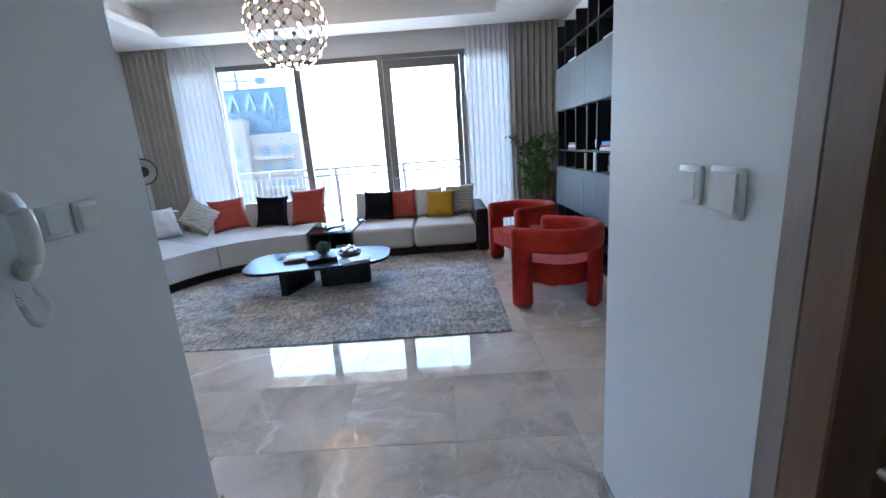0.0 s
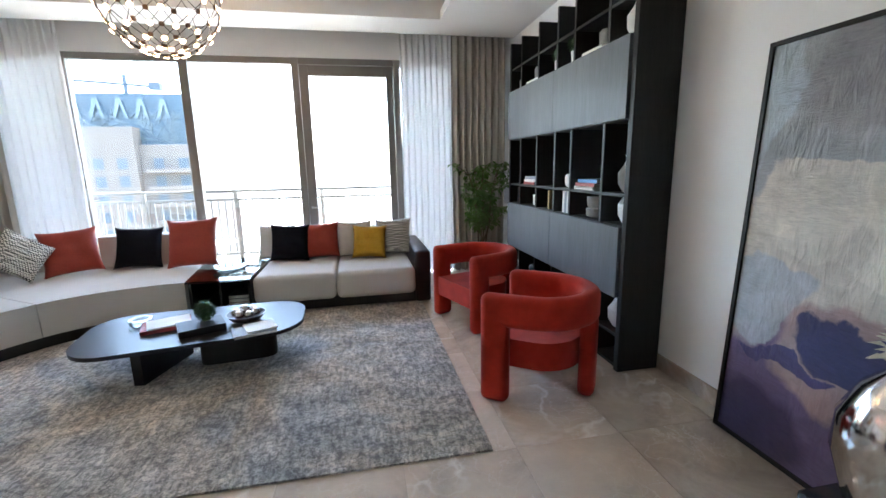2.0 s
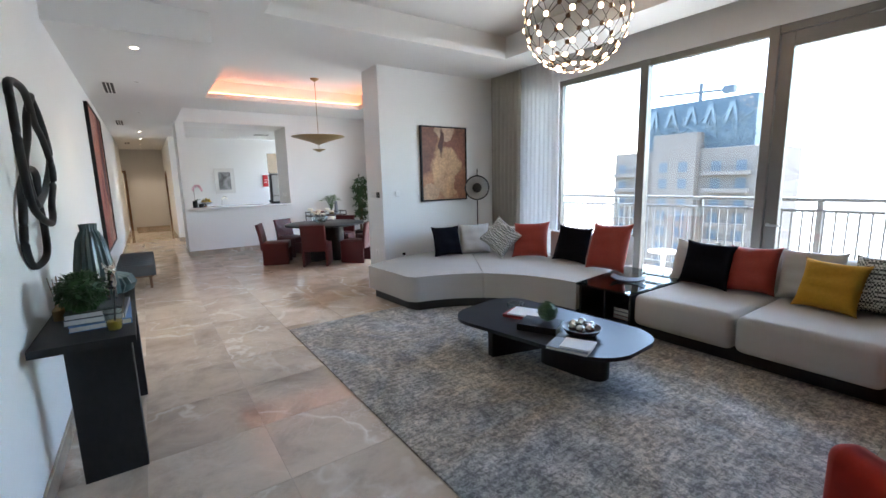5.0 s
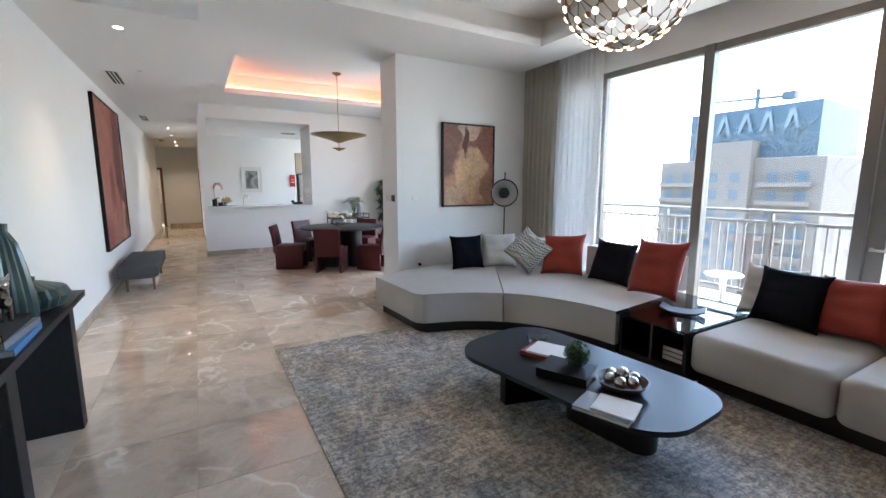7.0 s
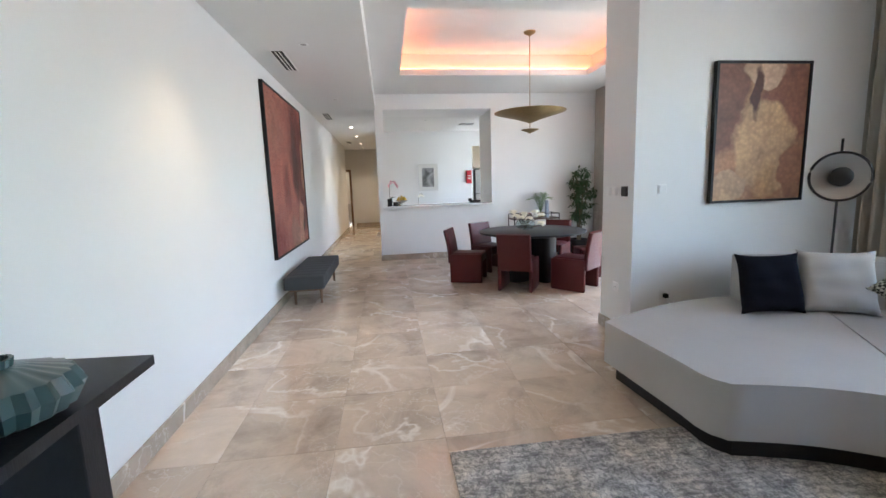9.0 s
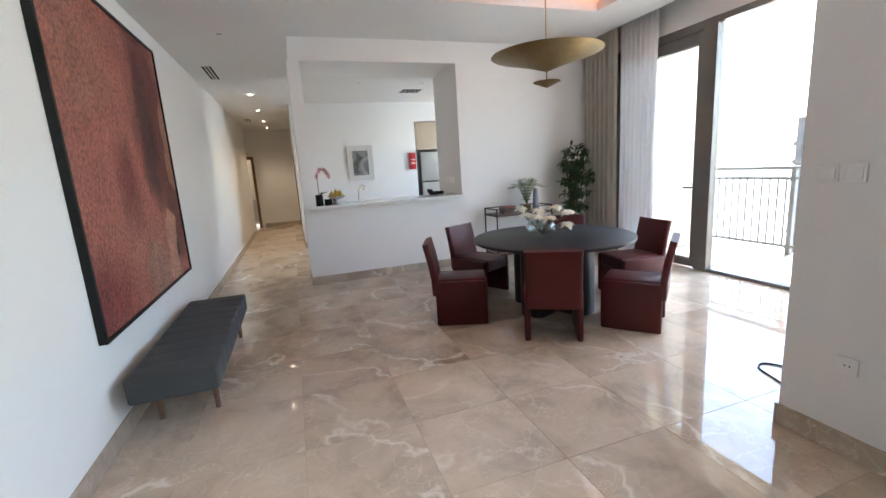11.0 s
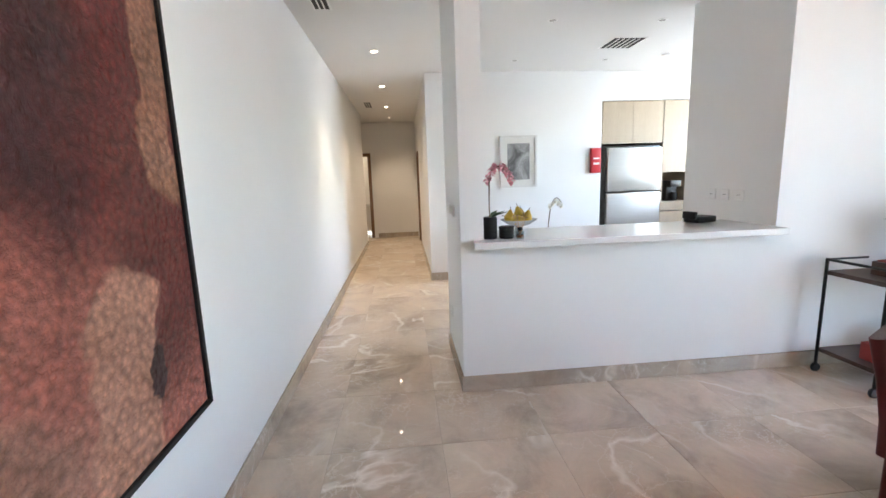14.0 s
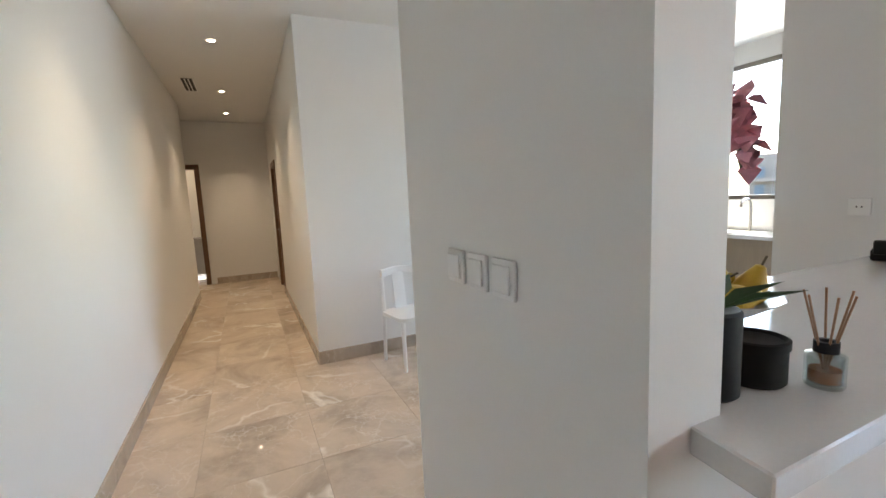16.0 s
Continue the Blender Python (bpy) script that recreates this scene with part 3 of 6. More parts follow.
# marble skirting
skirts = [(-17.2, -0.90, SOUTH, SOUTH + 0.015), (0.73, EAST, SOUTH, SOUTH + 0.015), (EAST - 0.015, EAST, SOUTH + 0.015, 7.3), (-4.85, -4.835, 5.24, 7.3), (-5.38, -4.835, 5.225, 5.24),
          (-5.395, -5.38, 5.225, 7.3), (KITCHEN, KITCHEN + 0.015, 2.955, 7.3), (-10.9, KITCHEN, 2.955, 2.97), (-13.39, -13.375, 2.97, 5.55), (-16.75, -13.375, 2.955, 2.97),
          (FAR, FAR + 0.015, 1.9, 2.955), (-0.90, -0.885, -1.0, SOUTH + 0.015), (0.715, 0.73, 0.926, SOUTH + 0.015)]
for x0, x1, y0, y1 in skirts:
    structure("skirting", box(x0, x1, y0, y1, 0, 0.115, bevel=0.002, steps=1), M_SKIRT, "beige marble skirting", "baseboard")


# ---- windows and balcony ----
def window(name, x0, x1, frames, panes, label):
    w = tagged(new(name), label, "window", kind="structure")
    w.location = (0, NORTH, 0)
    for a0, a1, z0, z1, depth in frames:
        part("window_frame", box(a0, a1, -depth, 0.06, z0, z1, bevel=0.004, steps=1), M_BRONZE, w)
    for a0, a1, z0, z1 in panes:
        pane = part("pane", box(a0, a1, 0.0, 0.012, z0, z1), M_GLASS, w)
        pane.visible_shadow = False
    return w


lounge_window = window("window_1", -3.53, 0.61,
    [(-3.53, -3.45, 0, 3.0, 0.03), (-4.30, -4.24, 0, 3.0, 0.03), (-4.24, -3.53, 2.90, 3.0, 0.03), (1.34, 1.40, 0, 3.0, 0.03), (0.61, 1.34, 2.90, 3.0, 0.03), (-2.20, -2.09, 0, 3.0, 0.05), (-0.83, -0.74, 0, 3.0, 0.05), (0.52, 0.61, 0, 3.0, 0.04), (-3.45, -0.83, 2.92, 3.0, 0.03), (-0.74, 0.52, 2.92, 3.0, 0.04), (-3.45, -0.83, 0, 0.09, 0.03),
     (-0.735, -0.62, 0.03, 2.915, 0.02), (0.42, 0.515, 0.03, 2.915, 0.02), (-0.62, 0.42, 2.78, 2.915, 0.02), (-0.62, 0.42, 0.03, 0.16, 0.02)],
    [(-4.24, -3.53, 0.02, 2.90), (0.61, 1.34, 0.02, 2.90), (-3.45, -2.20, 0.09, 2.92), (-2.09, -0.83, 0.09, 2.92), (-0.62, 0.42, 0.16, 2.78)], "floor-to-ceiling bronze framed balcony window and door")
part("door_handle", box(-0.70, -0.675, -0.08, -0.055, 1.0, 1.03, bm=tube([(-0.69, -0.02, 1.01), (-0.69, -0.07, 1.01), (-0.58, -0.07, 1.01)], 0.011)), M_STEEL, lounge_window)
dining_window = window("window_2", -9.5, -6.62,
    [(-9.52, -9.46, 0, 3.0, 0.04), (-6.62, -5.95, 2.9, 3.0, 0.04), (-7.98, -7.80, 0, 3.0, 0.05), (-6.70, -6.62, 0, 3.0, 0.04), (-9.46, -7.98, 2.9, 3.0, 0.04), (-7.80, -6.70, 2.93, 3.0, 0.04), (-7.80, -6.70, 0, 0.04, 0.04),
     (-9.455, -9.36, 0.02, 2.895, 0.02), (-8.065, -7.985, 0.02, 2.895, 0.02), (-9.36, -8.065, 2.75, 2.895, 0.02), (-9.36, -8.065, 0.02, 0.13, 0.02)],
    [(-6.62, -5.96, 0.02, 2.9), (-7.80, -6.70, 0.04, 2.93), (-9.36, -8.065, 0.13, 2.75)], "tall bronze framed dining room window and balcony door")
part("door_handle", tube([(-8.03, -0.02, 1.05), (-8.03, -0.07, 1.05), (-8.15, -0.07, 1.05)], 0.011), M_BLACKMETAL, dining_window)
kitchen_window = window("window_3", -13.1, -10.6, [(-13.1, -13.05, 1.25, 2.75, 0), (-10.65, -10.6, 1.25, 2.75, 0), (-13.05, -10.65, 1.25, 1.3, 0), (-13.05, -10.65, 2.7, 2.75, 0)], [(-13.05, -10.65, 1.3, 2.7)], "white framed kitchen window over the sink")

structure("balcony_floor", box(-12.5, 4.5, 7.9, 9.55, -0.3, -0.03), M_PAVER, "pale stone balcony floor", "floor")
structure("balcony_soffit", box(-12.5, 4.5, 7.9, 8.85, 3.3, 3.5), M_EXTWALL, "cream rendered balcony soffit", "ceiling")
structure("balcony_side_wall", box(-9.75, -9.2, 7.9, 9.0, -0.03, 3.3), M_EXTWALL, "cream rendered balcony side wall", "wall")
structure("balcony_end_wall", box(3.9, 4.3, 7.9, 9.5, -0.03, 3.3), M_EXTWALL, "cream rendered balcony end wall", "wall")
RAIL_Y = 9.4
rail = thing("balcony_railing", (0, RAIL_Y, -0.03), "grey painted steel balcony railing with upright bars", "railing")
part("top_rail", box(-12.4, 3.9, -0.035, 0.035, 1.20, 1.25, bevel=0.008), M_RAIL, rail)
part("middle_rail", box(-12.4, 3.9, -0.02, 0.02, 1.06, 1.10), M_RAIL, rail)
part("bottom_rail", box(-12.4, 3.9, -0.02, 0.02, 0.10, 0.14), M_RAIL, rail)
post_mesh = bar_mesh = None
for i in range(12):
    if post_mesh is None:
        first = part("post", box(-0.03, 0.03, -0.03, 0.03, 0, 1.2), M_RAIL, rail)
        post_mesh = first.data
        first.location.x = -12.3
    else:
        o = new("post", post_mesh)
        o.parent, o.location = rail, (-12.3 + 1.45 * i, 0, 0)
for i in range(144):
    if bar_mesh is None:
        first = part("bar", box(-0.01, 0.01, -0.01, 0.01, 0.14, 1.06), M_RAIL, rail)
        bar_mesh = first.data
        first.location.x = -12.19
    else:
        o = new("bar", bar_mesh)
        o.parent, o.location = rail, (-12.19 + 0.112 * i, 0, 0)

# the tower across the water and the hazy ground far below
structure("ground", box(-3000, 3000, 40, 4500, -72, -70), M_CITY, "pale hazy city ground far below", "ground")
tower = thing("apartment_tower", (-55, 120, -70), "beige apartment tower with a blue latticed crown", "building")
part("wall", box(-20, 17, -2, 24, 0, 78, bevel=0.2, steps=1, bm=box(-7.5, 3.5, -4, 10, 0, 82)), M_CONCRETE, tower)
crown = part("crown", box(-13.5, 14.5, 0, 22, 78, 90), M_TOWERGLASS, tower, "blue glass lattice crown")
lattice = bmesh.new()
rng = random.Random(4)
for i in range(150):
    x, z, a = -13 + 27 * rng.random(), 78.5 + 7 * rng.random(), rng.random() * 3.14
    box(-1.3, 1.3, -0.15, 0.15, -0.1, 0.1, bm=lattice, m=Matrix.Translation((x, -0.1, z)) @ Matrix.Rotation(a, 4, "Y"))
part("lattice", lattice, M_SIGN, crown)
for i, (x, w) in enumerate(((-9.6, 2.4), (-5.0, 3.4), (0.0, 3.4), (4.6, 3.0), (9.4, 3.0))):
    part("sign_shape", prism([(-w / 2, 0), (-w / 2 + 0.7, 0), (0.2, 3.2), (w / 2 - 0.7, 0), (w / 2, 0), (0.5, 4.4), (-0.5, 4.4)], 0, 0.3, m=Matrix.Translation((x, -0.25, 84.3)) @ Matrix.Rotation(radians(90), 4, "X")), M_SIGN, crown)
crane = bmesh.new()
tube([(-11, 4, 93.5), (8, 4, 92.2)], 0.35, 6, bm=crane)
tube([(0, 4, 90), (0, 4, 95)], 0.5, 6, bm=crane)
box(5.5, 8, 3, 5, 91.5, 93.2, bm=crane)
part("roof_gantry", crane, M_TOWERWIN, tower)
for k in range(9):
    z = 74.5 - 4.2 * k
    for x in (-14.5, 10.0):
        part("balcony", box(x - 5, x + 5, -3.6, -2, z - 3.2, z - 2.2), M_CONCRETE, tower)
    for x in (-17.5, -12.5, -4.5, 0.5, 7.5, 13.0):
        d = -4.05 if -7 < x < 3 else -2.05
        o = part("window", box(x - 1.1, x + 1.1, d, d + 0.2, z - 2.2, z + 0.3), M_TOWERWIN, tower)


# ---- curtains ----
def curtain(name, x0, x1, y, z0, z1, waves, depth, material, label, thick=0.006, seed=1):
    rng = random.Random(seed)
    n = waves * 10
    ph = [rng.uniform(-0.35, 0.35) for _ in range(waves + 1)]
    b = bmesh.new()
    rows = []
    for z, k in ((z0, 1.0), ((z0 + z1) / 2, 0.92), (z1 - 0.35, 0.8), (z1, 0.6)):
        front, back = [], []
        for i in range(n + 1):
            f = i / n
            a = f * waves * 2 * math.pi + ph[int(f * waves)] * 0.6
            off = depth * k * math.sin(a)
            drift = 0.012 * math.sin(3 * f + z * 1.3 + seed)
            front.append(b.verts.new((x0 + (x1 - x0) * f + drift, y + off - thick / 2, z)))
            back.append(b.verts.new((x0 + (x1 - x0) * f + drift, y + off + thick / 2, z)))
        rows.append((front, back))
    for (f0, b0), (f1, b1) in zip(rows, rows[1:]):
        for i in range(n):
            b.faces.new((f0[i], f0[i + 1], f1[i + 1], f1[i]))
            b.faces.new((b0[i + 1], b0[i], b1[i], b1[i + 1]))
        b.faces.new((f0[0], f1[0], b1[0], b0[0]))
        b.faces.new((f0[n], b0[n], b1[n], f1[n]))
    return tagged(obj(name, b, material, smooth=70), label, "curtain", "window curtains")


curtain("curtain", -4.80, -4.12, 7.42, 0.02, 3.42, 7, 0.05, M_DRAPE, "long taupe drape hanging beside the lounge window", seed=1)
curtain("curtain", 1.30, 2.06, 7.42, 0.02, 3.42, 8, 0.05, M_DRAPE, "long taupe drape hanging beside the bookcase", seed=2)
curtain("sheer_curtain", -4.22, -3.42, 7.55, 0.02, 3.42, 9, 0.035, M_SHEER, "white sheer curtain drawn back at the window", 0.002, 3)
curtain("sheer_curtain", 0.60, 1.38, 7.55, 0.02, 3.42, 9, 0.035, M_SHEER, "white sheer curtain drawn back beside the balcony door", 0.002, 4)
curtain("curtain", -9.93, -9.20, 7.46, 0.02, 3.42, 7, 0.05, M_DRAPE, "long taupe drape in the dining room corner", seed=5)
curtain("sheer_curtain", -9.26, -8.58, 7.56, 0.02, 3.42, 8, 0.035, M_SHEER, "white sheer curtain beside the dining window", 0.002, 6)



# ---- leaves and pillows ----
def leaf(b, base, way, length, width, fold=0.25):
    """One folded leaf of four faces, thick enough to have two sides."""
    way = way.normalized()
    side = way.cross(Vector((0, 0, 1)))
    side = side.normalized() if side.length > 0.05 else Vector((1, 0, 0))
    up = side.cross(way)
    p = [base, base + way * length * 0.5 - up * width * fold, base + way * length - up * width * 0.6]
    l, r = p[1] + side * width / 2 + up * width * fold, p[1] - side * width / 2 + up * width * fold
    v = [b.verts.new(q) for q in (p[0], l, p[2], r, p[1])]
    for f in ((0, 4, 1), (1, 4, 2), (2, 4, 3), (3, 4, 0)):
        b.faces.new([v[i] for i in f])


def small_tree(name, place, height, spread, stems, leaves, size, material, label, seed, low=0.35, pot=None):
    t = thing(name, place, label, "plant")
    rng = random.Random(seed)
    trunk, crown = bmesh.new(), bmesh.new()
    part("pot", lathe([(0.13, 0), (0.16, 0.02), (0.19, 0.28), (0.20, 0.30), (0.17, 0.30), (0.16, 0.25), (0.01, 0.25)], 24), pot or M_BLACK, t)
    tips = []
    for s in range(stems):
        a, lean = 2 * math.pi * s / stems + rng.uniform(-0.4, 0.4), rng.uniform(0.15, 0.5) * spread
        pts = [(0.03 * math.cos(a), 0.03 * math.sin(a), 0.24)]
        for k in range(1, 6):
            f = k / 5
            pts.append((lean * f * math.cos(a) + rng.uniform(-0.03, 0.03), lean * f * math.sin(a) + rng.uniform(-0.03, 0.03), 0.24 + (height - 0.34) * f * rng.uniform(0.93, 1.0)))
        path = smooth_path(pts, 5)
        tube(path, [0.013 - 0.009 * i / len(path) for i in range(len(path))], 6, bm=trunk)
        for k in range(9):
            q = path[int(len(path) * rng.uniform(low, 0.98)) - 1]
            w = Vector((rng.uniform(-1, 1), rng.uniform(-1, 1), rng.uniform(0.1, 0.9))).normalized()
            end = q + w * spread * rng.uniform(0.25, 0.75)
            end.z = min(end.z, height)
            tube([q, (q + end) / 2 + Vector((0, 0, 0.02)), end], [0.005, 0.004, 0.002], 5, bm=trunk)
            tips.append((q, end))
    for i in range(leaves):
        q, end = tips[rng.randrange(len(tips))]
        at = q.lerp(end, rng.uniform(0.25, 1.05))
        w = Vector((rng.uniform(-1, 1), rng.uniform(-1, 1), rng.uniform(-0.7, 0.5)))
        leaf(crown, at, w, size * rng.uniform(0.7, 1.25), size * rng.uniform(0.4, 0.55))
    part("trunk", trunk, M_STEM, t)
    part("crown", crown, material, t, smooth=0)
    return t


def moss_ball(name, place, radius, label, seed, leaves=500, size=0.02, pot=None):
    t = thing(name, place, label, "plant")
    rng = random.Random(seed)
    b = ball(radius * 0.82, 2)
    bmesh.ops.translate(b, verts=b.verts, vec=(0, 0, radius))
    for i in range(leaves):
        w = Vector((rng.gauss(0, 1), rng.gauss(0, 1), rng.gauss(0, 1))).normalized()
        leaf(b, Vector((0, 0, radius)) + w * radius * 0.78, w + Vector((rng.uniform(-0.6, 0.6), rng.uniform(-0.6, 0.6), rng.uniform(-0.6, 0.6))), size * rng.uniform(0.8, 1.4), size * 0.6)
    part("foliage", b, M_LEAFDARK, t, smooth=0)
    if pot:
        part("pot", lathe([(radius * 0.6, -0.1), (radius * 0.75, 0.02), (radius * 0.6, 0.02), (0.01, 0.0)], 20), pot, t)
    return t


def pillow(name, place, size, turn, tilt, material, label, spin=0.0, depth=0.13):
    size *= 1.1
    n, b = 16, bmesh.new()
    grid = {}
    for sgn in (1, -1):
        for i in range(n + 1):
            for j in range(n + 1):
                u, v = 2 * i / n - 1, 2 * j / n - 1
                pinch = 1 - 0.10 * (1 - abs(u) ** 3) * abs(v) ** 4 - 0.0
                pinch2 = 1 - 0.10 * (1 - abs(v) ** 3) * abs(u) ** 4
                t = depth / 2 * ((1 - u**4) * (1 - v**4)) ** 0.55 + 0.004
                edge = i in (0, n) or j in (0, n)
                if edge and sgn < 0:
                    grid[sgn, i, j] = grid[1, i, j]
                    continue
                fold = (1 - u * u) * (1 - v * v)
                wob = 0.006 * math.sin(7 * u + 3 * v + place[0] * 40) + 0.007 * fold * math.sin(11 * v - 6 * u * v + place[0] * 23) + 0.05 * depth * (0.5 - v) * fold
                grid[sgn, i, j] = b.verts.new((u * size / 2 * pinch2, sgn * (0 if edge else t + wob), v * size / 2 * pinch))
    for sgn in (1, -1):
        for i in range(n):
            for j in range(n):
                q = [grid[sgn, i, j], grid[sgn, i + 1, j], grid[sgn, i + 1, j + 1], grid[sgn, i, j + 1]]
                b.faces.new(q if sgn < 0 else q[::-1])
    p = obj(name, b, material, smooth=80)
    reach = size / 2 * (abs(math.cos(radians(spin))) + abs(math.sin(radians(spin)))) * 0.95
    p.matrix_basis = pose(place[0], place[1], place[2] + reach * math.cos(radians(tilt)), 0, 0, turn) @ pose(0, 0, 0, tilt) @ pose(0, 0, 0, 0, spin, 0)
    return tagged(p, label, "pillow", "sofa pillows")


def book(name, place, size, turn, cover, label):
    w, d, h = size
    t = thing(name, place, label, "book", turn=turn)
    part("page_block", box(-w / 2 + 0.004, w / 2 - 0.004, -d / 2 + 0.004, d / 2 - 0.006, 0.003, h - 0.003), M_PAPER, t)
    part("cover", box(-w / 2, w / 2, -d / 2, d / 2, 0, 0.003, bm=box(-w / 2, w / 2, -d / 2, d / 2, h - 0.003, h, bm=box(-w / 2, w / 2, d / 2 - 0.004, d / 2, 0.003, h - 0.003))), cover, t)
    return t


# ---- lounge ----
tagged(obj("rug", box(-3.53, 0.62, 3.39, 6.55, 0.001, 0.014, bevel=0.005), M_RUG), "distressed grey blue and beige wool rug", "rug")

# curved sofa section with chaise end
inner = [(-3.20, 4.72), (-3.05, 5.18), (-2.78, 5.57), (-2.45, 5.80), (-2.10, 5.93), (-1.82, 5.97)]
outer = [(-4.22, 4.66), (-4.50, 5.30), (-4.60, 6.00), (-4.38, 6.68), (-3.85, 7.13), (-3.10, 7.26), (-1.96, 7.26)]
inner_path = [tuple(p.xy) for p in smooth_path([(x, y, 0) for x, y in inner], 6)]
inner_path = [(-3.44, 4.707), (-3.33, 4.705), (-3.25, 4.725), (-3.20, 4.765)] + inner_path[1:]
outer_path = [tuple(p.xy) for p in smooth_path([(x, y, 0) for x, y in outer], 6)]


def between(a, b, f):
    return (a[0] + (b[0] - a[0]) * f, a[1] + (b[1] - a[1]) * f)


curved = thing("curved_sofa", (0, 0, 0.012), "cream fabric curved sofa with a chaise end on a black plinth", "sofa")
mid_i, mid_o = 14, 17
centre = (-3.35, 6.1)
base_in = [(p[0] - 0.05, p[1] + 0.07) for p in inner_path] + [between(p, centre, 0.05) for p in outer_path[::-1]]
part("plinth", prism(base_in, 0, 0.13, 0.006, 1), M_LEATHERBLACK, curved, "black plinth")
part("seat", prism(inner_path[:mid_i + 1] + outer_path[:mid_o + 1][::-1], 0.125, 0.43, 0.07, 5), M_SOFA, curved, smooth=65)
part("seat", prism([between(inner_path[mid_i], inner_path[mid_i + 1], 0.12)] + inner_path[mid_i + 1:] + outer_path[mid_o + 1:][::-1] + [between(outer_path[mid_o], outer_path[mid_o + 1], 0.12)], 0.125, 0.43, 0.06, 5), M_SOFA, curved, smooth=65)
for a, b_ in ((12, 21), (22, 29), (30, 36)):
    strip = outer_path[a:b_ + 1]
    shifted = [between(p, (-3.0, 5.6), 0.15) for p in strip]
    part("backrest", prism(strip + shifted[::-1], 0.40, 0.79, 0.07, 5), M_SOFA, curved, smooth=65)

straight = thing("sofa", (0, 0, 0.012), "cream two-seat sofa section with a black leather arm", "sofa")
part("plinth", box(-1.17, 0.56, 6.13, 7.22, 0, 0.13, bevel=0.006), M_LEATHERBLACK, straight, "black plinth")
part("seat", box(-1.19, -0.335, 6.0, 7.25, 0.125, 0.43, bevel=0.065, steps=5), M_SOFA, straight, smooth=65)
part("seat", box(-0.33, 0.545, 6.0, 7.25, 0.125, 0.43, bevel=0.065, steps=5), M_SOFA, straight, smooth=65)
part("backrest", box(-1.1, -0.30, 7.0, 7.26, 0.40, 0.79, bevel=0.07, steps=5), M_SOFA, straight, smooth=65)
part("backrest", box(-0.29, 0.54, 7.0, 7.26, 0.40, 0.79, bevel=0.07, steps=5), M_SOFA, straight, smooth=65)
part("arm", box(0.55, 0.73, 6.08, 7.26, 0, 0.60, bevel=0.035, steps=4), M_LEATHERBLACK, straight, "black leather arm")

corner = thing("corner_table", (0, 0, 0.012), "black side table with a glass top between the sofas", "table")
part("tabletop", prism([(-1.81, 5.95), (-1.20, 5.95), (-1.20, 7.1), (-1.95, 7.1)], 0.415, 0.435, 0.003, 1), glass("smoked_top", (0.35, 0.40, 0.40), 0.35), corner, "smoked glass top")
part("side_panel", box(-1.80, -1.775, 6.0, 7.08, 0, 0.41), M_BLACKWOOD, corner)
part("side_panel", box(-1.23, -1.205, 6.0, 7.08, 0, 0.41), M_BLACKWOOD, corner)
part("divider", box(-1.52, -1.50, 6.02, 6.9, 0.10, 0.40), M_BLACKWOOD, corner)
part("base", box(-1.775, -1.23, 6.02, 7.08, 0, 0.10), M_BLACKWOOD, corner)
part("back_panel", box(-1.775, -1.23, 6.9, 7.08, 0.10, 0.41), M_BLACKWOOD, corner)
part("top_panel", box(-1.775, -1.23, 6.02, 6.9, 0.395, 0.41), M_BLACKWOOD, corner)
for i, (c, lab) in enumerate(((M_BOOKRED, "red book lying in the side table niche"), (M_BOOKGREY, "grey book lying in the side table niche"), (M_BOOKDARK, "black book lying in the side table niche"))):
    book("book", (-1.37, 6.25, 0.113 + 0.04 * i), (0.2, 0.26, 0.038), 0, c, lab)
dish = thing("tray_dish", (-1.50, 6.42, 0.448), "dark curved dish on the side table", "dish", turn=25)
d_pts = bmesh.new()
tube([(-0.17, 0, 0.05), (-0.10, 0, 0.02), (0, 0, 0.012), (0.10, 0, 0.02), (0.17, 0, 0.05)], 1.0, section=[(-0.09, -0.006), (0.09, -0.006), (0.09, 0.006), (-0.09, 0.006)], bm=d_pts)
part("bowl", d_pts, M_DARKPLASTIC, dish)
stool = thing("side_table", (-2.12, 8.3, -0.03), "small white round pedestal table on the balcony", "table")
part("base", lathe([(0.16, 0), (0.16, 0.02), (0.05, 0.05), (0.03, 0.06)], 28), M_CERAMIC, stool)
part("stem", lathe([(0.03, 0.06), (0.025, 0.25), (0.04, 0.46), (0.02, 0.465)], 20), M_CERAMIC, stool)
part("tabletop", lathe([(0.05, 0.465), (0.19, 0.49), (0.205, 0.51), (0.19, 0.52), (0.01, 0.52)], 32), M_CERAMIC, stool)

S = 0.448
pillow("pillow", (-4.17, 5.94, S), 0.42, 78, -18, M_NAVY, "black velvet pillow on the curved sofa")
pillow("pillow", (-4.05, 6.38, S), 0.44, 62, -20, M_SOFA, "cream linen pillow on the curved sofa")
pillow("pillow", (-3.50, 6.42, S), 0.42, 50, -24, M_WEAVE, "zigzag woven pillow set on its corner", spin=42)
pillow("pillow", (-3.22, 6.74, S), 0.48, 26, -24, M_TERRA, "terracotta satin pillow on the curved sofa", spin=-4)
pillow("pillow", (-2.60, 6.88, S), 0.45, 10, -20, M_NAVY, "black velvet pillow on the curved sofa", spin=3)
pillow("pillow", (-1.98, 6.76, S), 0.53, -8, -18, M_TERRA, "large terracotta pillow leaning on the sofa back", spin=-3)
pillow("pillow", (-1.08, 6.93, S), 0.41, -6, -16, M_SOFA, "cream linen pillow beside the side table")
pillow("pillow", (-0.90, 6.80, S), 0.42, 4, -20, M_NAVY, "midnight velvet pillow on the sofa", spin=3)
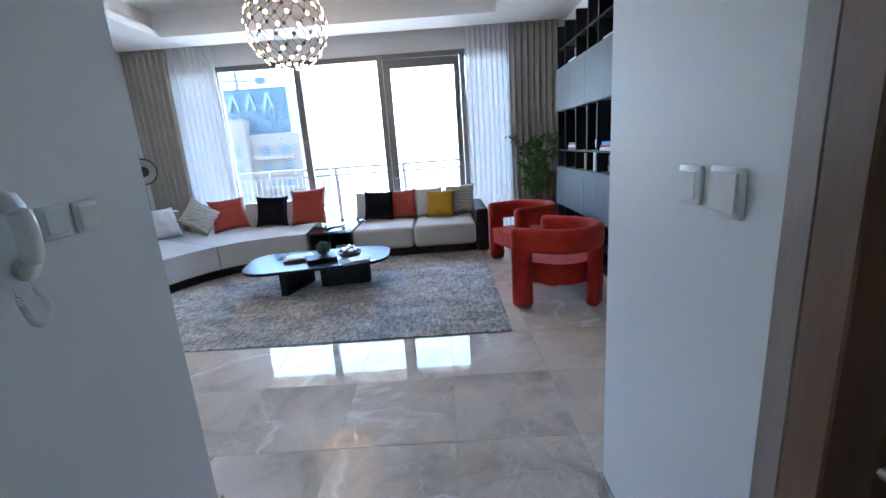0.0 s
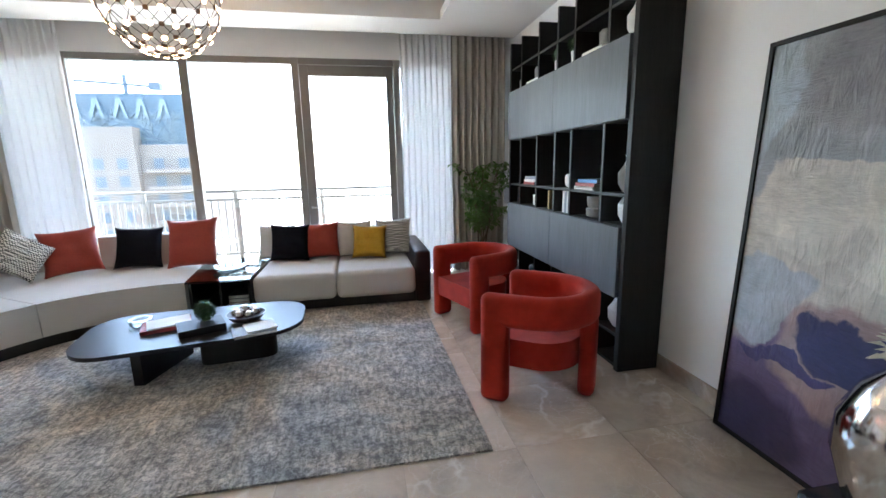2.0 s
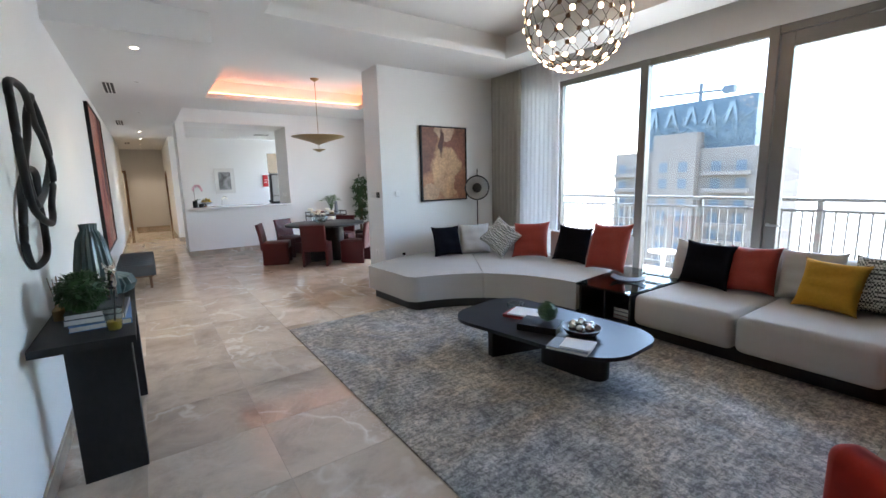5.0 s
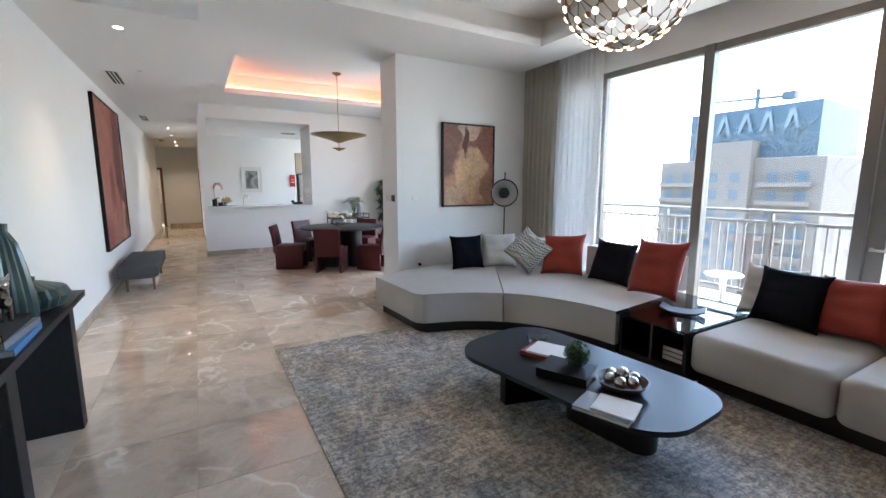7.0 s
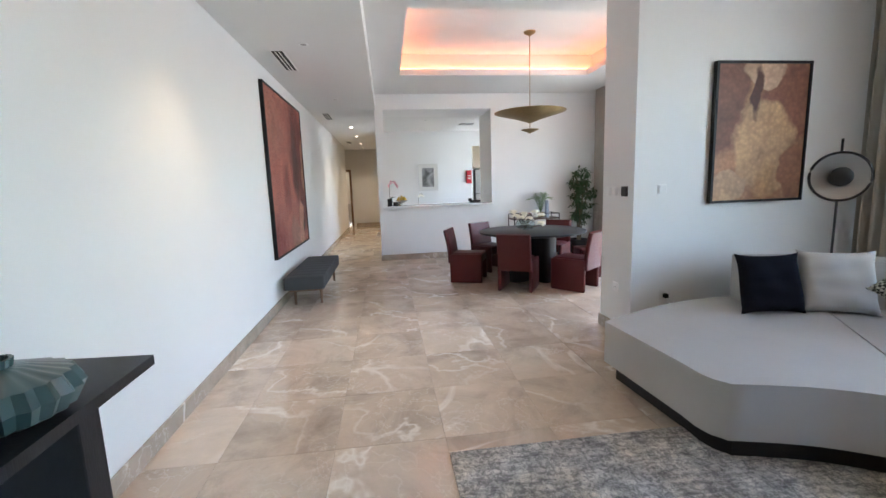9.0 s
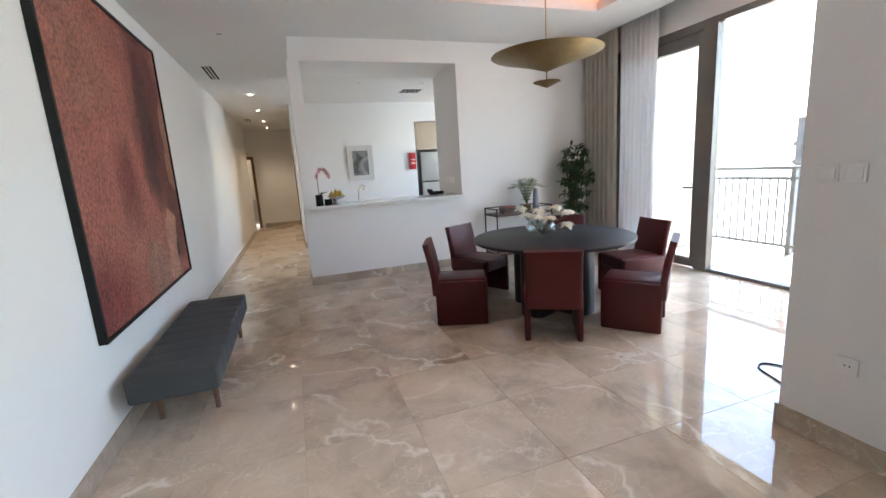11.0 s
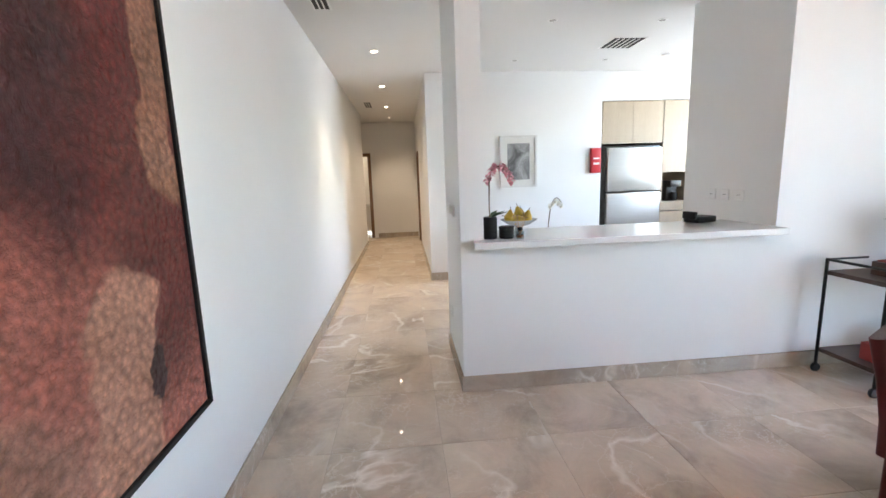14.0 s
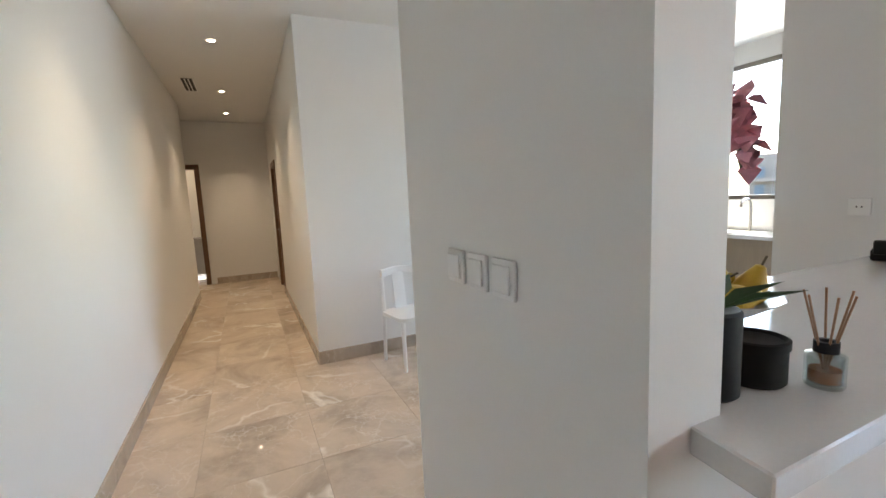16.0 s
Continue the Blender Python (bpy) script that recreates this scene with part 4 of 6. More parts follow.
pillow("pillow", (-0.53, 6.85, S), 0.41, -10, -18, M_TERRA, "terracotta satin pillow on the sofa", spin=-4)
pillow("pillow", (-0.12, 6.93, S), 0.42, 6, -16, M_SOFA, "cream linen pillow on the sofa")
pillow("pillow", (0.06, 6.72, S), 0.39, -5, -24, M_MUSTARD, "mustard velvet pillow on the sofa", spin=2)
pillow("pillow", (0.37, 6.84, S), 0.43, -14, -18, M_WEAVE, "zigzag woven pillow by the sofa arm", spin=-3)

# coffee table
ct = thing("coffee_table", (-1.36, 4.98, 0.014), "low black coffee table with a rounded top", "table", turn=7)
top_outline = [(x * (1 + 0.06 * y), y * (1 - 0.10 * x)) for x, y in rounded(1.62, 0.88, 0.30, 8)]
part("tabletop", prism(top_outline, 0.285, 0.315, 0.008, 2), plain("satin_black_top", (0.022, 0.025, 0.031), 0.36, vary=0.1, grain=200, bump=0.05, spec=0.22), ct)
part("leg", prism([(-0.40, -0.30), (-0.33, -0.32), (-0.12, 0.20), (-0.22, 0.24)], 0, 0.287, 0.02, 2), M_BLACKWOOD, ct)
part("leg", prism(rounded(0.58, 0.20, 0.09, 4), 0, 0.287, 0.01, 1, m=Matrix.Translation((0.28, -0.02, 0))), M_BLACKWOOD, ct)
CT = 0.33
crystal = thing("ashtray", (-1.83, 5.08, CT), "cut crystal ashtray on the coffee table", "ashtray", turn=20)
part("bowl", lathe([(0.07, 0), (0.085, 0.02), (0.09, 0.05), (0.07, 0.05), (0.06, 0.02), (0.01, 0.018)], 16, 8, 0.15), M_SMOKE, crystal)
book("book", (-1.60, 4.98, CT), (0.34, 0.25, 0.028), 200, M_BOOKRED, "red coffee table book under a magazine")
book("book", (-1.58, 4.98, CT + 0.029), (0.30, 0.23, 0.014), 24, M_PAPER, "white magazine on the coffee table")
book("book", (-1.30, 4.84, CT), (0.32, 0.25, 0.055), 205, M_BOOKDARK, "thick black book on the coffee table")
moss_ball("topiary_ball", (-1.28, 4.90, CT + 0.055), 0.085, "small green boxwood ball on a black book", 7, 420, 0.02)
bowl = thing("bowl", (-1.00, 4.98, CT), "dark round bowl holding silver balls", "bowl")
part("bowl", lathe([(0.07, 0), (0.12, 0.02), (0.155, 0.065), (0.145, 0.065), (0.11, 0.03), (0.01, 0.015)], 28), M_WALNUT, bowl)
for i in range(7):
    a = i * 1.05
    r = 0.0 if i == 6 else 0.075
    o = tagged(obj("ball", ball(0.037, 3), M_SILVER), "polished silver ball in the dark bowl", "ball", "silver balls in the bowl")
    o.location = (-1.00 + r * math.cos(a), 4.98 + r * math.sin(a), CT + (0.10 if i == 6 else 0.068))
book("book", (-0.88, 4.70, CT), (0.30, 0.22, 0.022), 20, M_BOOKGREY, "grey notebook on the coffee table")
book("book", (-0.84, 4.73, CT + 0.024), (0.22, 0.20, 0.01), 24, M_PAPER, "white card on the grey notebook")


# red armchairs
def armchair(place, turn):
    t = thing("armchair", place, "red velvet barrel armchair with a rounded open back", "armchair", "red armchairs", turn)
    path = [(-0.335, 0.24), (-0.335, 0.02)]
    for k in range(1, 12):
        a = math.pi * (1 - k / 12)
        path.append((0.335 * math.cos(a), -0.02 - 0.34 * math.sin(a)))
    path += [(0.335, 0.02), (0.335, 0.24)]
    pts = smooth_path([(x, y, 0.635) for x, y in path], 3)
    section = rounded(0.115, 0.215, 0.05, 4)
    part("backrest", tube(pts, 1.0, section=section), M_RED, t)
    for sx in (-0.335, 0.335):
        b = box(sx - 0.0575, sx + 0.0575, 0.10, 0.29, 0.0, 0.7425, bevel=0.05, steps=4)
        part("front_leg", b, M_RED, t)
    part("rear_leg", box(-0.095, 0.095, -0.41, -0.30, 0.0, 0.55, bevel=0.045, steps=4), M_RED, t)
    outline = [(0.29, 0.27), (-0.29, 0.27)] + [(0.29 * math.cos(a), -0.05 - 0.26 * math.sin(a)) for a in [math.pi - math.pi * k / 14 for k in range(15)]]
    part("seat", prism(outline[::-1], 0.235, 0.425, 0.05, 4), M_RED, t)
    return t


armchair((1.15, 4.06, 0), 54)
armchair((1.08, 5.42, 0), 110)

# bookcase
case = thing("bookcase", (0, 0, 0), "tall black wooden bookcase with closed panels and open shelves", "bookcase")
X0, X1 = 1.80, 2.14
part("side_panel", box(1.80, 2.14, 4.05, 4.10, 0, 2.95, bevel=0.003, steps=1), M_BLACKWOOD, case)
part("side_panel", box(X0, X1, 6.42, 6.46, 0, 2.93), M_BLACKWOOD, case)
part("back_panel", box(2.12, 2.14, 4.10, 6.42, 0, 2.93), M_BLACKWOOD, case)
for y in (4.41, 4.92, 5.24, 5.66, 6.12):
    part("divider", box(X0 + 0.01, 2.12, y - 0.014, y + 0.014, 0, 2.93), M_BLACKWOOD, case)
bays = (4.10, 4.396, 4.424, 4.906, 4.934, 5.226, 5.254, 5.646, 5.674, 6.106, 6.134, 6.42)
for z in (0.03, 0.27, 0.575, 1.09, 1.32, 1.85, 2.385, 2.64):
    for a, b_ in zip(bays[::2], bays[1::2]):
        part("shelf", box(X0 + 0.012, 2.12, a, b_, z - 0.011, z + 0.011), M_BLACKWOOD, case)
for y0, y1 in ((4.105, 5.238), (5.242, 6.45)):
    for z0, z1 in ((1.845, 2.39), (0.57, 1.095)):
        part("door", box(X0 - 0.022, X0 + 0.006, y0, y1, z0, z1, bevel=0.002, steps=1), M_DOORWOOD, case, "brushed dark oak door")


def vase(place, profile, material, label, ribs=0, depth=0.0, n=28, name="vase"):
    t = thing(name, place, label, "vase")
    part("body", lathe(profile, n, ribs, depth), material, t)
    return t


JUG = [(0.05, 0), (0.085, 0.06), (0.09, 0.14), (0.05, 0.20), (0.035, 0.24), (0.045, 0.27), (0.035, 0.27), (0.025, 0.22), (0.01, 0.2)]
POT = [(0.05, 0), (0.07, 0.02), (0.075, 0.10), (0.06, 0.12), (0.045, 0.12), (0.04, 0.09), (0.005, 0.09)]
for y, z, prof, mat, lab in ((4.22, 2.40, JUG, M_CERAMIC, "white ceramic jug on the top shelf"), (4.60, 2.435, POT, M_STONEWARE, "dark round pot on a stack of books"), (5.85, 2.435, POT, M_STONEWARE, "grey round pot on the top shelf"),
                             (6.28, 2.40, POT, M_STONEWARE, "small grey pot on the top shelf"), (4.22, 1.335, JUG, M_STONEWARE, "grey stone bottle on a shelf"), (4.20, 1.105, JUG, M_CERAMIC, "pale ceramic vase on a shelf"),
                             (4.65, 1.105, [(0.06, 0), (0.085, 0.01), (0.09, 0.07), (0.07, 0.08), (0.08, 0.10), (0.085, 0.17), (0.07, 0.17), (0.06, 0.1), (0.01, 0.1)], M_STONEWARE, "banded grey stoneware jar on a shelf"),
                             (5.08, 1.335, POT, M_CERAMIC, "small pale round vase on a shelf"), (5.88, 1.105, [(0.045, 0), (0.05, 0.01), (0.05, 0.11), (0.045, 0.11), (0.01, 0.10)], M_CERAMIC, "white candle jar on a shelf"),
                             (4.25, 0.285, JUG, M_CERAMIC, "white vase on the bottom shelf"), (5.90, 0.285, POT, M_TEAL, "teal pot on the bottom shelf"), (6.26, 0.285, POT, M_CERAMIC, "white pot on the bottom shelf")):
    vase((1.93, y, z + 0.002), prof, mat, lab)
for y, z, mat, lab in ((4.70, 1.333, M_PAPER, "white book lying on a shelf"), (4.68, 1.363, M_BOOKRED, "dull red book lying on a shelf"), (4.64, 1.393, M_BOOKBLUE, "blue book lying on a shelf"), (5.88, 1.333, M_BOOKRED, "red book lying on a shelf"),
                       (5.86, 1.363, M_PAPER, "white book lying on a shelf"), (5.84, 1.393, M_BOOKGREY, "grey book lying on a shelf"), (4.66, 2.40, M_PAPER, "white book on the top shelf"), (5.85, 2.40, M_PAPER, "white book on the top shelf")):
    book("book", (1.93, y, z), (0.30, 0.22, 0.028), 90, mat, lab)
for y, mat, h, lab in ((5.02, M_PAPER, 0.2, "white book standing on a shelf"), (5.06, M_BOOKGREY, 0.19, "grey book standing on a shelf"), (5.10, M_PAPER, 0.2, "cream book standing on a shelf"), (6.22, M_BOOKRED, 0.2, "red book standing on a shelf"), (6.27, M_BOOKDARK, 0.18, "dark book standing on a shelf"), (5.42, M_BRASS, 0.19, "gold covered book leaning on a shelf")):
    t = thing("book", (1.93, y, 1.102), lab, "book")
    part("cover", box(-0.08, 0.08, -0.016, -0.013, 0, h, bm=box(-0.08, 0.08, 0.013, 0.016, 0, h)), mat, t)
    part("spine", box(-0.083, -0.0801, -0.016, 0.016, 0, h), mat, t)
    part("page_block", box(-0.078, 0.076, -0.013, 0.013, 0.002, h - 0.004), M_PAPER, t)
moss_ball("topiary_ball", (1.95, 4.52, 1.425), 0.085, "green boxwood ball on shelf books", 8, 350)
moss_ball("topiary_ball", (1.95, 5.72, 1.425), 0.07, "green boxwood ball on shelf books", 9, 300)
moss_ball("potted_plant", (1.93, 5.08, 2.50), 0.085, "small leafy plant in a pale pot", 10, 300, 0.03, M_CERAMIC)
moss_ball("potted_plant", (1.93, 5.42, 2.50), 0.075, "small leafy plant in a pale pot", 11, 260, 0.03, M_CERAMIC)

small_tree("ficus_tree", (1.60, 6.95, 0), 1.66, 0.44, 6, 1050, 0.10, M_LEAF, "leafy artificial ficus in a dark pot by the drape", 21, 0.4)


# pictures
def picture(name, place, w, h, turn, material, frame_mat, label, depth=0.045, rim=0.022, tilt=0.0, mount=0.0):
    """Faces local -y. Hung by its lower middle."""
    t = thing(name, (0, 0, 0), label, "painting")
    t.matrix_basis = pose(*place, 0, 0, turn) @ pose(0, 0, 0, tilt)
    part("canvas", box(-w / 2 + rim + mount, w / 2 - rim - mount, -depth + 0.012, -0.01, rim + mount, h - rim - mount), material, t)
    if mount:
        part("mount", box(-w / 2 + rim, w / 2 - rim, -0.013, -0.006, rim, h - rim), M_PAPER, t)
    part("frame", box(-w / 2, -w / 2 + rim, -depth, 0, 0, h, bm=box(w / 2 - rim, w / 2, -depth, 0, 0, h, bm=box(-w / 2 + rim, w / 2 - rim, -depth, 0, 0, rim, bm=box(-w / 2 + rim, w / 2 - rim, -depth, 0, h - rim, h)))), frame_mat, t)
    return t


picture("painting", (-4.847, 6.385, 1.23), 0.91, 1.195, 90, M_ARTBROWN, M_BLACK, "amber and brown abstract painting in a thin black frame")
picture("painting", (-7.83, SOUTH + 0.002, 0.63), 2.16, 2.125, 180, M_ARTRED, M_BLACK, "large red textured abstract painting in a black frame")
picture("painting", (2.03, 2.70, 0.004), 1.30, 2.13, -90, M_ARTSEA, M_BLACK, "tall grey cream and violet abstract painting leaning on the wall", tilt=-2.4)
picture("framed_print", (-13.387, 4.30, 1.34), 0.55, 0.74, 90, M_ARTGREY, M_CERAMIC, "grey print in a white frame on the kitchen wall", 0.03, 0.03, 0.0, 0.08)

steel_vase = thing("vase", (1.86, 2.42, 0.0), "hammered silver floor vase on a dark marble block", "vase")
part("base", box(-0.19, 0.19, -0.19, 0.19, 0, 0.22, bevel=0.01), plain("dark_marble", (0.025, 0.025, 0.027), 0.15, vary=0.6, grain=4, bump=0), steel_vase, "black marble block")
part("body", lathe([(0.09, 0.222), (0.14, 0.26), (0.20, 0.46), (0.195, 0.60), (0.14, 0.73), (0.085, 0.79), (0.075, 0.81), (0.095, 0.84), (0.08, 0.84), (0.065, 0.80), (0.01, 0.7)], 40), M_SILVER, steel_vase)
fl = bmesh.new()
rng = random.Random(5)
for i in range(60):
    w = Vector((rng.uniform(-1, 1), rng.uniform(-1, 1), rng.uniform(0.2, 1.4)))
    leaf(fl, Vector((0, 0, 0.83)) + w * 0.06, w, 0.06, 0.045)
part("bouquet", fl, M_FLOWER, steel_vase, smooth=0)

# floor lamp by the painting
lamp = thing("floor_lamp", (-4.43, 6.76, 0), "black floor lamp with a round disc shade", "lamp")
part("base", lathe([(0.14, 0), (0.14, 0.015), (0.02, 0.025), (0.01, 0.03)], 28), M_BLACKMETAL, lamp)
part("pole", tube([(0, 0, 0.02), (0, 0, 1.73)], 0.009, 8), M_BLACKMETAL, lamp)
aim = Matrix.Translation((0.03, -0.03, 1.43)) @ Matrix.Rotation(radians(50), 4, "Z") @ Matrix.Rotation(radians(90), 4, "X")
part("shade", lathe([(0.05, -0.02), (0.17, -0.012), (0.19, 0.0), (0.19, 0.006), (0.165, 0.0), (0.02, -0.012)], 36, m=aim), M_STEEL, lamp, "pale metal disc")
part("rim", tube([aim @ Vector((0.19 * math.cos(k * 0.1745), 0.19 * math.sin(k * 0.1745), 0.0)) for k in range(36)], 0.011, 8, True), M_BLACKMETAL, lamp)
part("cap", lathe([(0.075, 0.0), (0.075, 0.05), (0.06, 0.06), (0.01, 0.062)], 24, m=aim), M_BLACKMETAL, lamp)
cable = tagged(obj("cable", tube(smooth_path([(-4.82, 5.56, 0.40), (-4.76, 5.60, 0.3), (-4.72, 5.75, 0.04), (-4.70, 6.2, 0.01), (-4.5, 6.7, 0.01)], 6), 0.004, 6), M_WHITEPLASTIC), "white lamp cable running to the wall socket", "cable")

# chandelier of bulbs on a wire sphere
cx, cy, cz, cr = -1.52, 5.48, 2.93, 0.445
chand = thing("chandelier", (cx, cy, cz), "wire sphere chandelier set with warm round bulbs", "chandelier")
ROWS, ROUND = 10, 13
rings = []
for k in range(ROWS):
    polar = radians(18 + 15.2 * k)
    ring_r, ring_z = cr * math.sin(polar) ** 0.9, -cr * math.cos(polar)
    rings.append([Vector((ring_r * math.cos(a), ring_r * math.sin(a), ring_z)) for a in (2 * math.pi * (i + 0.5 * (k % 2)) / ROUND for i in range(ROUND))])
places = [p for ring in rings for p in ring]
rods = []
for k in range(ROWS - 1):
    for i in range(ROUND):
        rods += [(rings[k][i], rings[k + 1][i]), (rings[k][i], rings[k + 1][(i + (1 if k % 2 else -1)) % ROUND])]
cage = bmesh.new()
for a, b_ in rods:
    tube([a, b_], 0.003, 4, bm=cage)
part("cage", cage, M_BLACKMETAL, chand, "thin dark wire cage")
disc = cap_mesh = None
for p in places:
    if disc is None:
        o = part("bulb", lathe([(0.017, 0.0), (0.022, 0.002), (0.020, 0.009), (0.008, 0.012)], 14), M_BULB, chand)
        disc = o.data
    else:
        o = new("bulb", disc)
        o.parent = chand
    o.matrix_basis = Matrix.Translation(p * 1.0) @ p.to_track_quat("Z", "Y").to_matrix().to_4x4()
    if cap_mesh is None:
        c = part("cap", lathe([(0.010, -0.012), (0.023, -0.007), (0.024, 0.0), (0.010, 0.0008)], 14), M_BROWNWOOD, chand)
        cap_mesh = c.data
    else:
        c = new("cap", cap_mesh)
        c.parent = chand
    c.matrix_basis = o.matrix_basis
for k in range(4):
    a = k * math.pi / 2 + 0.4
    part("hanger", tube([(0.19 * math.cos(a), 0.19 * math.sin(a), 0.395), (0.05 * math.cos(a), 0.05 * math.sin(a), TOP - cz)], 0.004, 6), M_BLACKMETAL, chand)
part("canopy", lathe([(0.09, TOP - cz - 0.03), (0.09, TOP - cz - 0.001), (0.02, TOP - cz - 0.0005)], 24), M_BRASS, chand)

# console table with its things
cons = thing("console_table", (0, 0, 0), "black wooden console table against the white wall", "table")
part("tabletop", prism([(-3.25, 1.74), (-3.22, 2.13), (-1.60, 2.16), (-1.63, 1.74)], 0.775, 0.815, 0.003, 1), M_BLACKWOOD, cons)
part("leg", box(-2.87, -2.77, 1.85, 2.13, 0, 0.775, bevel=0.003, steps=1), M_BLACKWOOD, cons)
part("leg", box(-1.87, -1.76, 1.85, 2.13, 0, 0.775, bevel=0.003, steps=1), M_BLACKWOOD, cons)
tall = thing("vase", (-2.45, 1.96, 0.815), "tall ribbed teal glass vase on the console", "vase")
part("body", lathe([(0.10, 0), (0.122, 0.03), (0.12, 0.12), (0.10, 0.28), (0.076, 0.42), (0.05, 0.475), (0.043, 0.485), (0.047, 0.525), (0.04, 0.525), (0.035, 0.48), (0.01, 0.47)], 72, 18, 0.10), M_TEAL, tall)
squat = thing("vase", (-2.73, 1.96, 0.815), "squat ribbed teal glass vase on the console", "vase")
part("body", lathe([(0.11, 0), (0.18, 0.03), (0.205, 0.08), (0.18, 0.13), (0.08, 0.165), (0.045, 0.17), (0.05, 0.195), (0.04, 0.195), (0.03, 0.16), (0.01, 0.15)], 88, 22, 0.08), M_TEAL, squat)
book("book", (-2.06, 2.00, 0.816), (0.44, 0.27, 0.03), 2, M_BOOKBLUE, "blue large book at the bottom of a stack")
book("book", (-2.07, 1.99, 0.847), (0.42, 0.26, 0.03), -2, M_BOOKGREY, "grey large book in a stack")
book("book", (-2.06, 1.98, 0.878), (0.40, 0.25, 0.03), 1, M_BOOKDARK, "black large book on top of a stack")
moss_ball("potted_plant", (-1.93, 1.94, 0.905), 0.11, "round leafy green plant on the books", 12, 520, 0.035)
dog = bmesh.new()
tube(smooth_path([(-0.09, 0, 0.085), (-0.03, 0, 0.08), (0.05, 0, 0.085), (0.085, 0, 0.12), (0.09, 0, 0.16)], 5), [0.026] * 8 + [0.03] * 6 + [0.024] * 7, 12, bm=dog)
ball(0.032, 2, bm=dog, m=Matrix.Translation((0.10, 0, 0.18)) @ Matrix.Diagonal((1.25, 0.9, 0.9, 1)))
for lx, ly in ((-0.07, 0.018), (-0.07, -0.018), (0.06, 0.018), (0.06, -0.018)):
    tube([(lx, ly, 0.0), (lx, ly, 0.08)], 0.011, 8, bm=dog)
for s in (-0.02, 0.02):
    tube([(0.09, s, 0.195), (0.08, s * 1.5, 0.225)], [0.013, 0.003], 6, bm=dog)
tube([(-0.10, 0, 0.095), (-0.125, 0, 0.14)], [0.009, 0.004], 6, bm=dog)
statue = tagged(obj("figurine", dog, M_SILVER, smooth=60), "silver dog figurine standing on books", "figurine")
statue.matrix_basis = pose(-2.17, 2.03, 0.909, 0, 0, 20)
cup = thing("plastic_cup", (-1.76, 2.07, 0.816), "clear plastic cup with yellow juice and a straw", "cup")
part("cup", lathe([(0.032, 0), (0.045, 0.12), (0.043, 0.12), (0.030, 0.004), (0.005, 0.003)], 24), M_SMOKE, cup)
part("juice", lathe([(0.029, 0.006), (0.034, 0.05), (0.005, 0.05)], 24), M_YELLOW, cup, "yellow juice")
part("straw", tube([(0.01, 0, 0.01), (-0.02, 0.02, 0.21)], 0.004, 8), M_DARKPLASTIC, cup)
diff = thing("reed_diffuser", (-2.18, 1.80, 0.816), "amber reed diffuser behind the books", "diffuser")
part("bottle", lathe([(0.03, 0), (0.032, 0.06), (0.015, 0.08), (0.012, 0.10), (0.004, 0.10)], 20), M_BRASS, diff)
for k in range(4):
    part("reed", tube([(0, 0, 0.02), (0.05 * math.cos(k * 1.5), 0.03 * math.sin(k * 1.5), 0.25)], 0.003, 6), M_LIGHTWOOD, diff)
sculpture = thing("wall_sculpture", (-2.5, SOUTH + 0.045, 1.75), "black looped wire wall sculpture above the console", "sculpture")
for depth, course in ((0.0, ((-2.47, 2.0), (-2.60, 2.11), (-2.75, 2.13), (-2.86, 2.02), (-2.93, 1.79), (-2.78, 1.59), (-2.48, 1.505), (-2.22, 1.48), (-2.24, 1.68), (-2.36, 1.85))),
                      (0.022, ((-2.0, 2.09), (-2.28, 2.09), (-2.57, 1.96), (-2.69, 1.86), (-2.77, 1.67), (-2.70, 1.47), (-2.58, 1.39), (-2.38, 1.36), (-2.13, 1.47), (-1.98, 1.72), (-1.92, 1.95))),
                      (-0.022, ((-2.40, 1.68), (-2.51, 1.64), (-2.59, 1.48), (-2.56, 1.33), (-2.42, 1.17), (-2.17, 1.14), (-1.99, 1.28), (-2.03, 1.46), (-2.22, 1.60)))):
    path = smooth_path([(x + 2.5, depth + 0.012 * math.sin(2.1 * k), z - 1.75) for k, (x, z) in enumerate(course)], 8, True)
    part("loop", tube(path, 0.019, 10, True), M_BLACK, sculpture, smooth=60)

# grey bench
bench = thing("bench", (0, 0, 0), "dark grey channelled fabric bench under the red painting", "bench")
for k in range(9):
    x0 = -8.45 + k * 0.1917
    part("cushion", box(x0, x0 + 0.1917, 1.80, 2.29, 0.24, 0.40, bevel=0.016, steps=3), M_GREYFABRIC, bench)
part("rail", box(-8.40, -6.84, 1.84, 2.25, 0.20, 0.245), M_BROWNWOOD, bench)
for x in (-8.32, -6.98):
    for y in (1.88, 2.21):
        part("leg", tube([(x, y, 0), (x, y, 0.205)], [0.016, 0.022], 10), M_BROWNWOOD, bench)

# ---- dining room ----
table = thing("dining_table", (-7.65, 5.30, 0), "round black dining table on a slab pedestal", "table")
part("tabletop", lathe([(0.78, 0.715), (0.80, 0.72), (0.80, 0.745), (0.79, 0.75), (0.01, 0.75)], 64), plain("dark_table_top", (0.018, 0.019, 0.021), 0.42, vary=0.15, grain=120, spec=0.25), table)
part("pedestal", prism(rounded(0.86, 0.26, 0.08, 3), 0, 0.716, 0.01, 1, m=Matrix.Rotation(radians(25), 4, "Z")), M_BLACKWOOD, table)
part("pedestal", prism(rounded(0.26, 0.86, 0.08, 3), 0, 0.714, 0.01, 1, m=Matrix.Rotation(radians(25), 4, "Z")), M_BLACKWOOD, table)


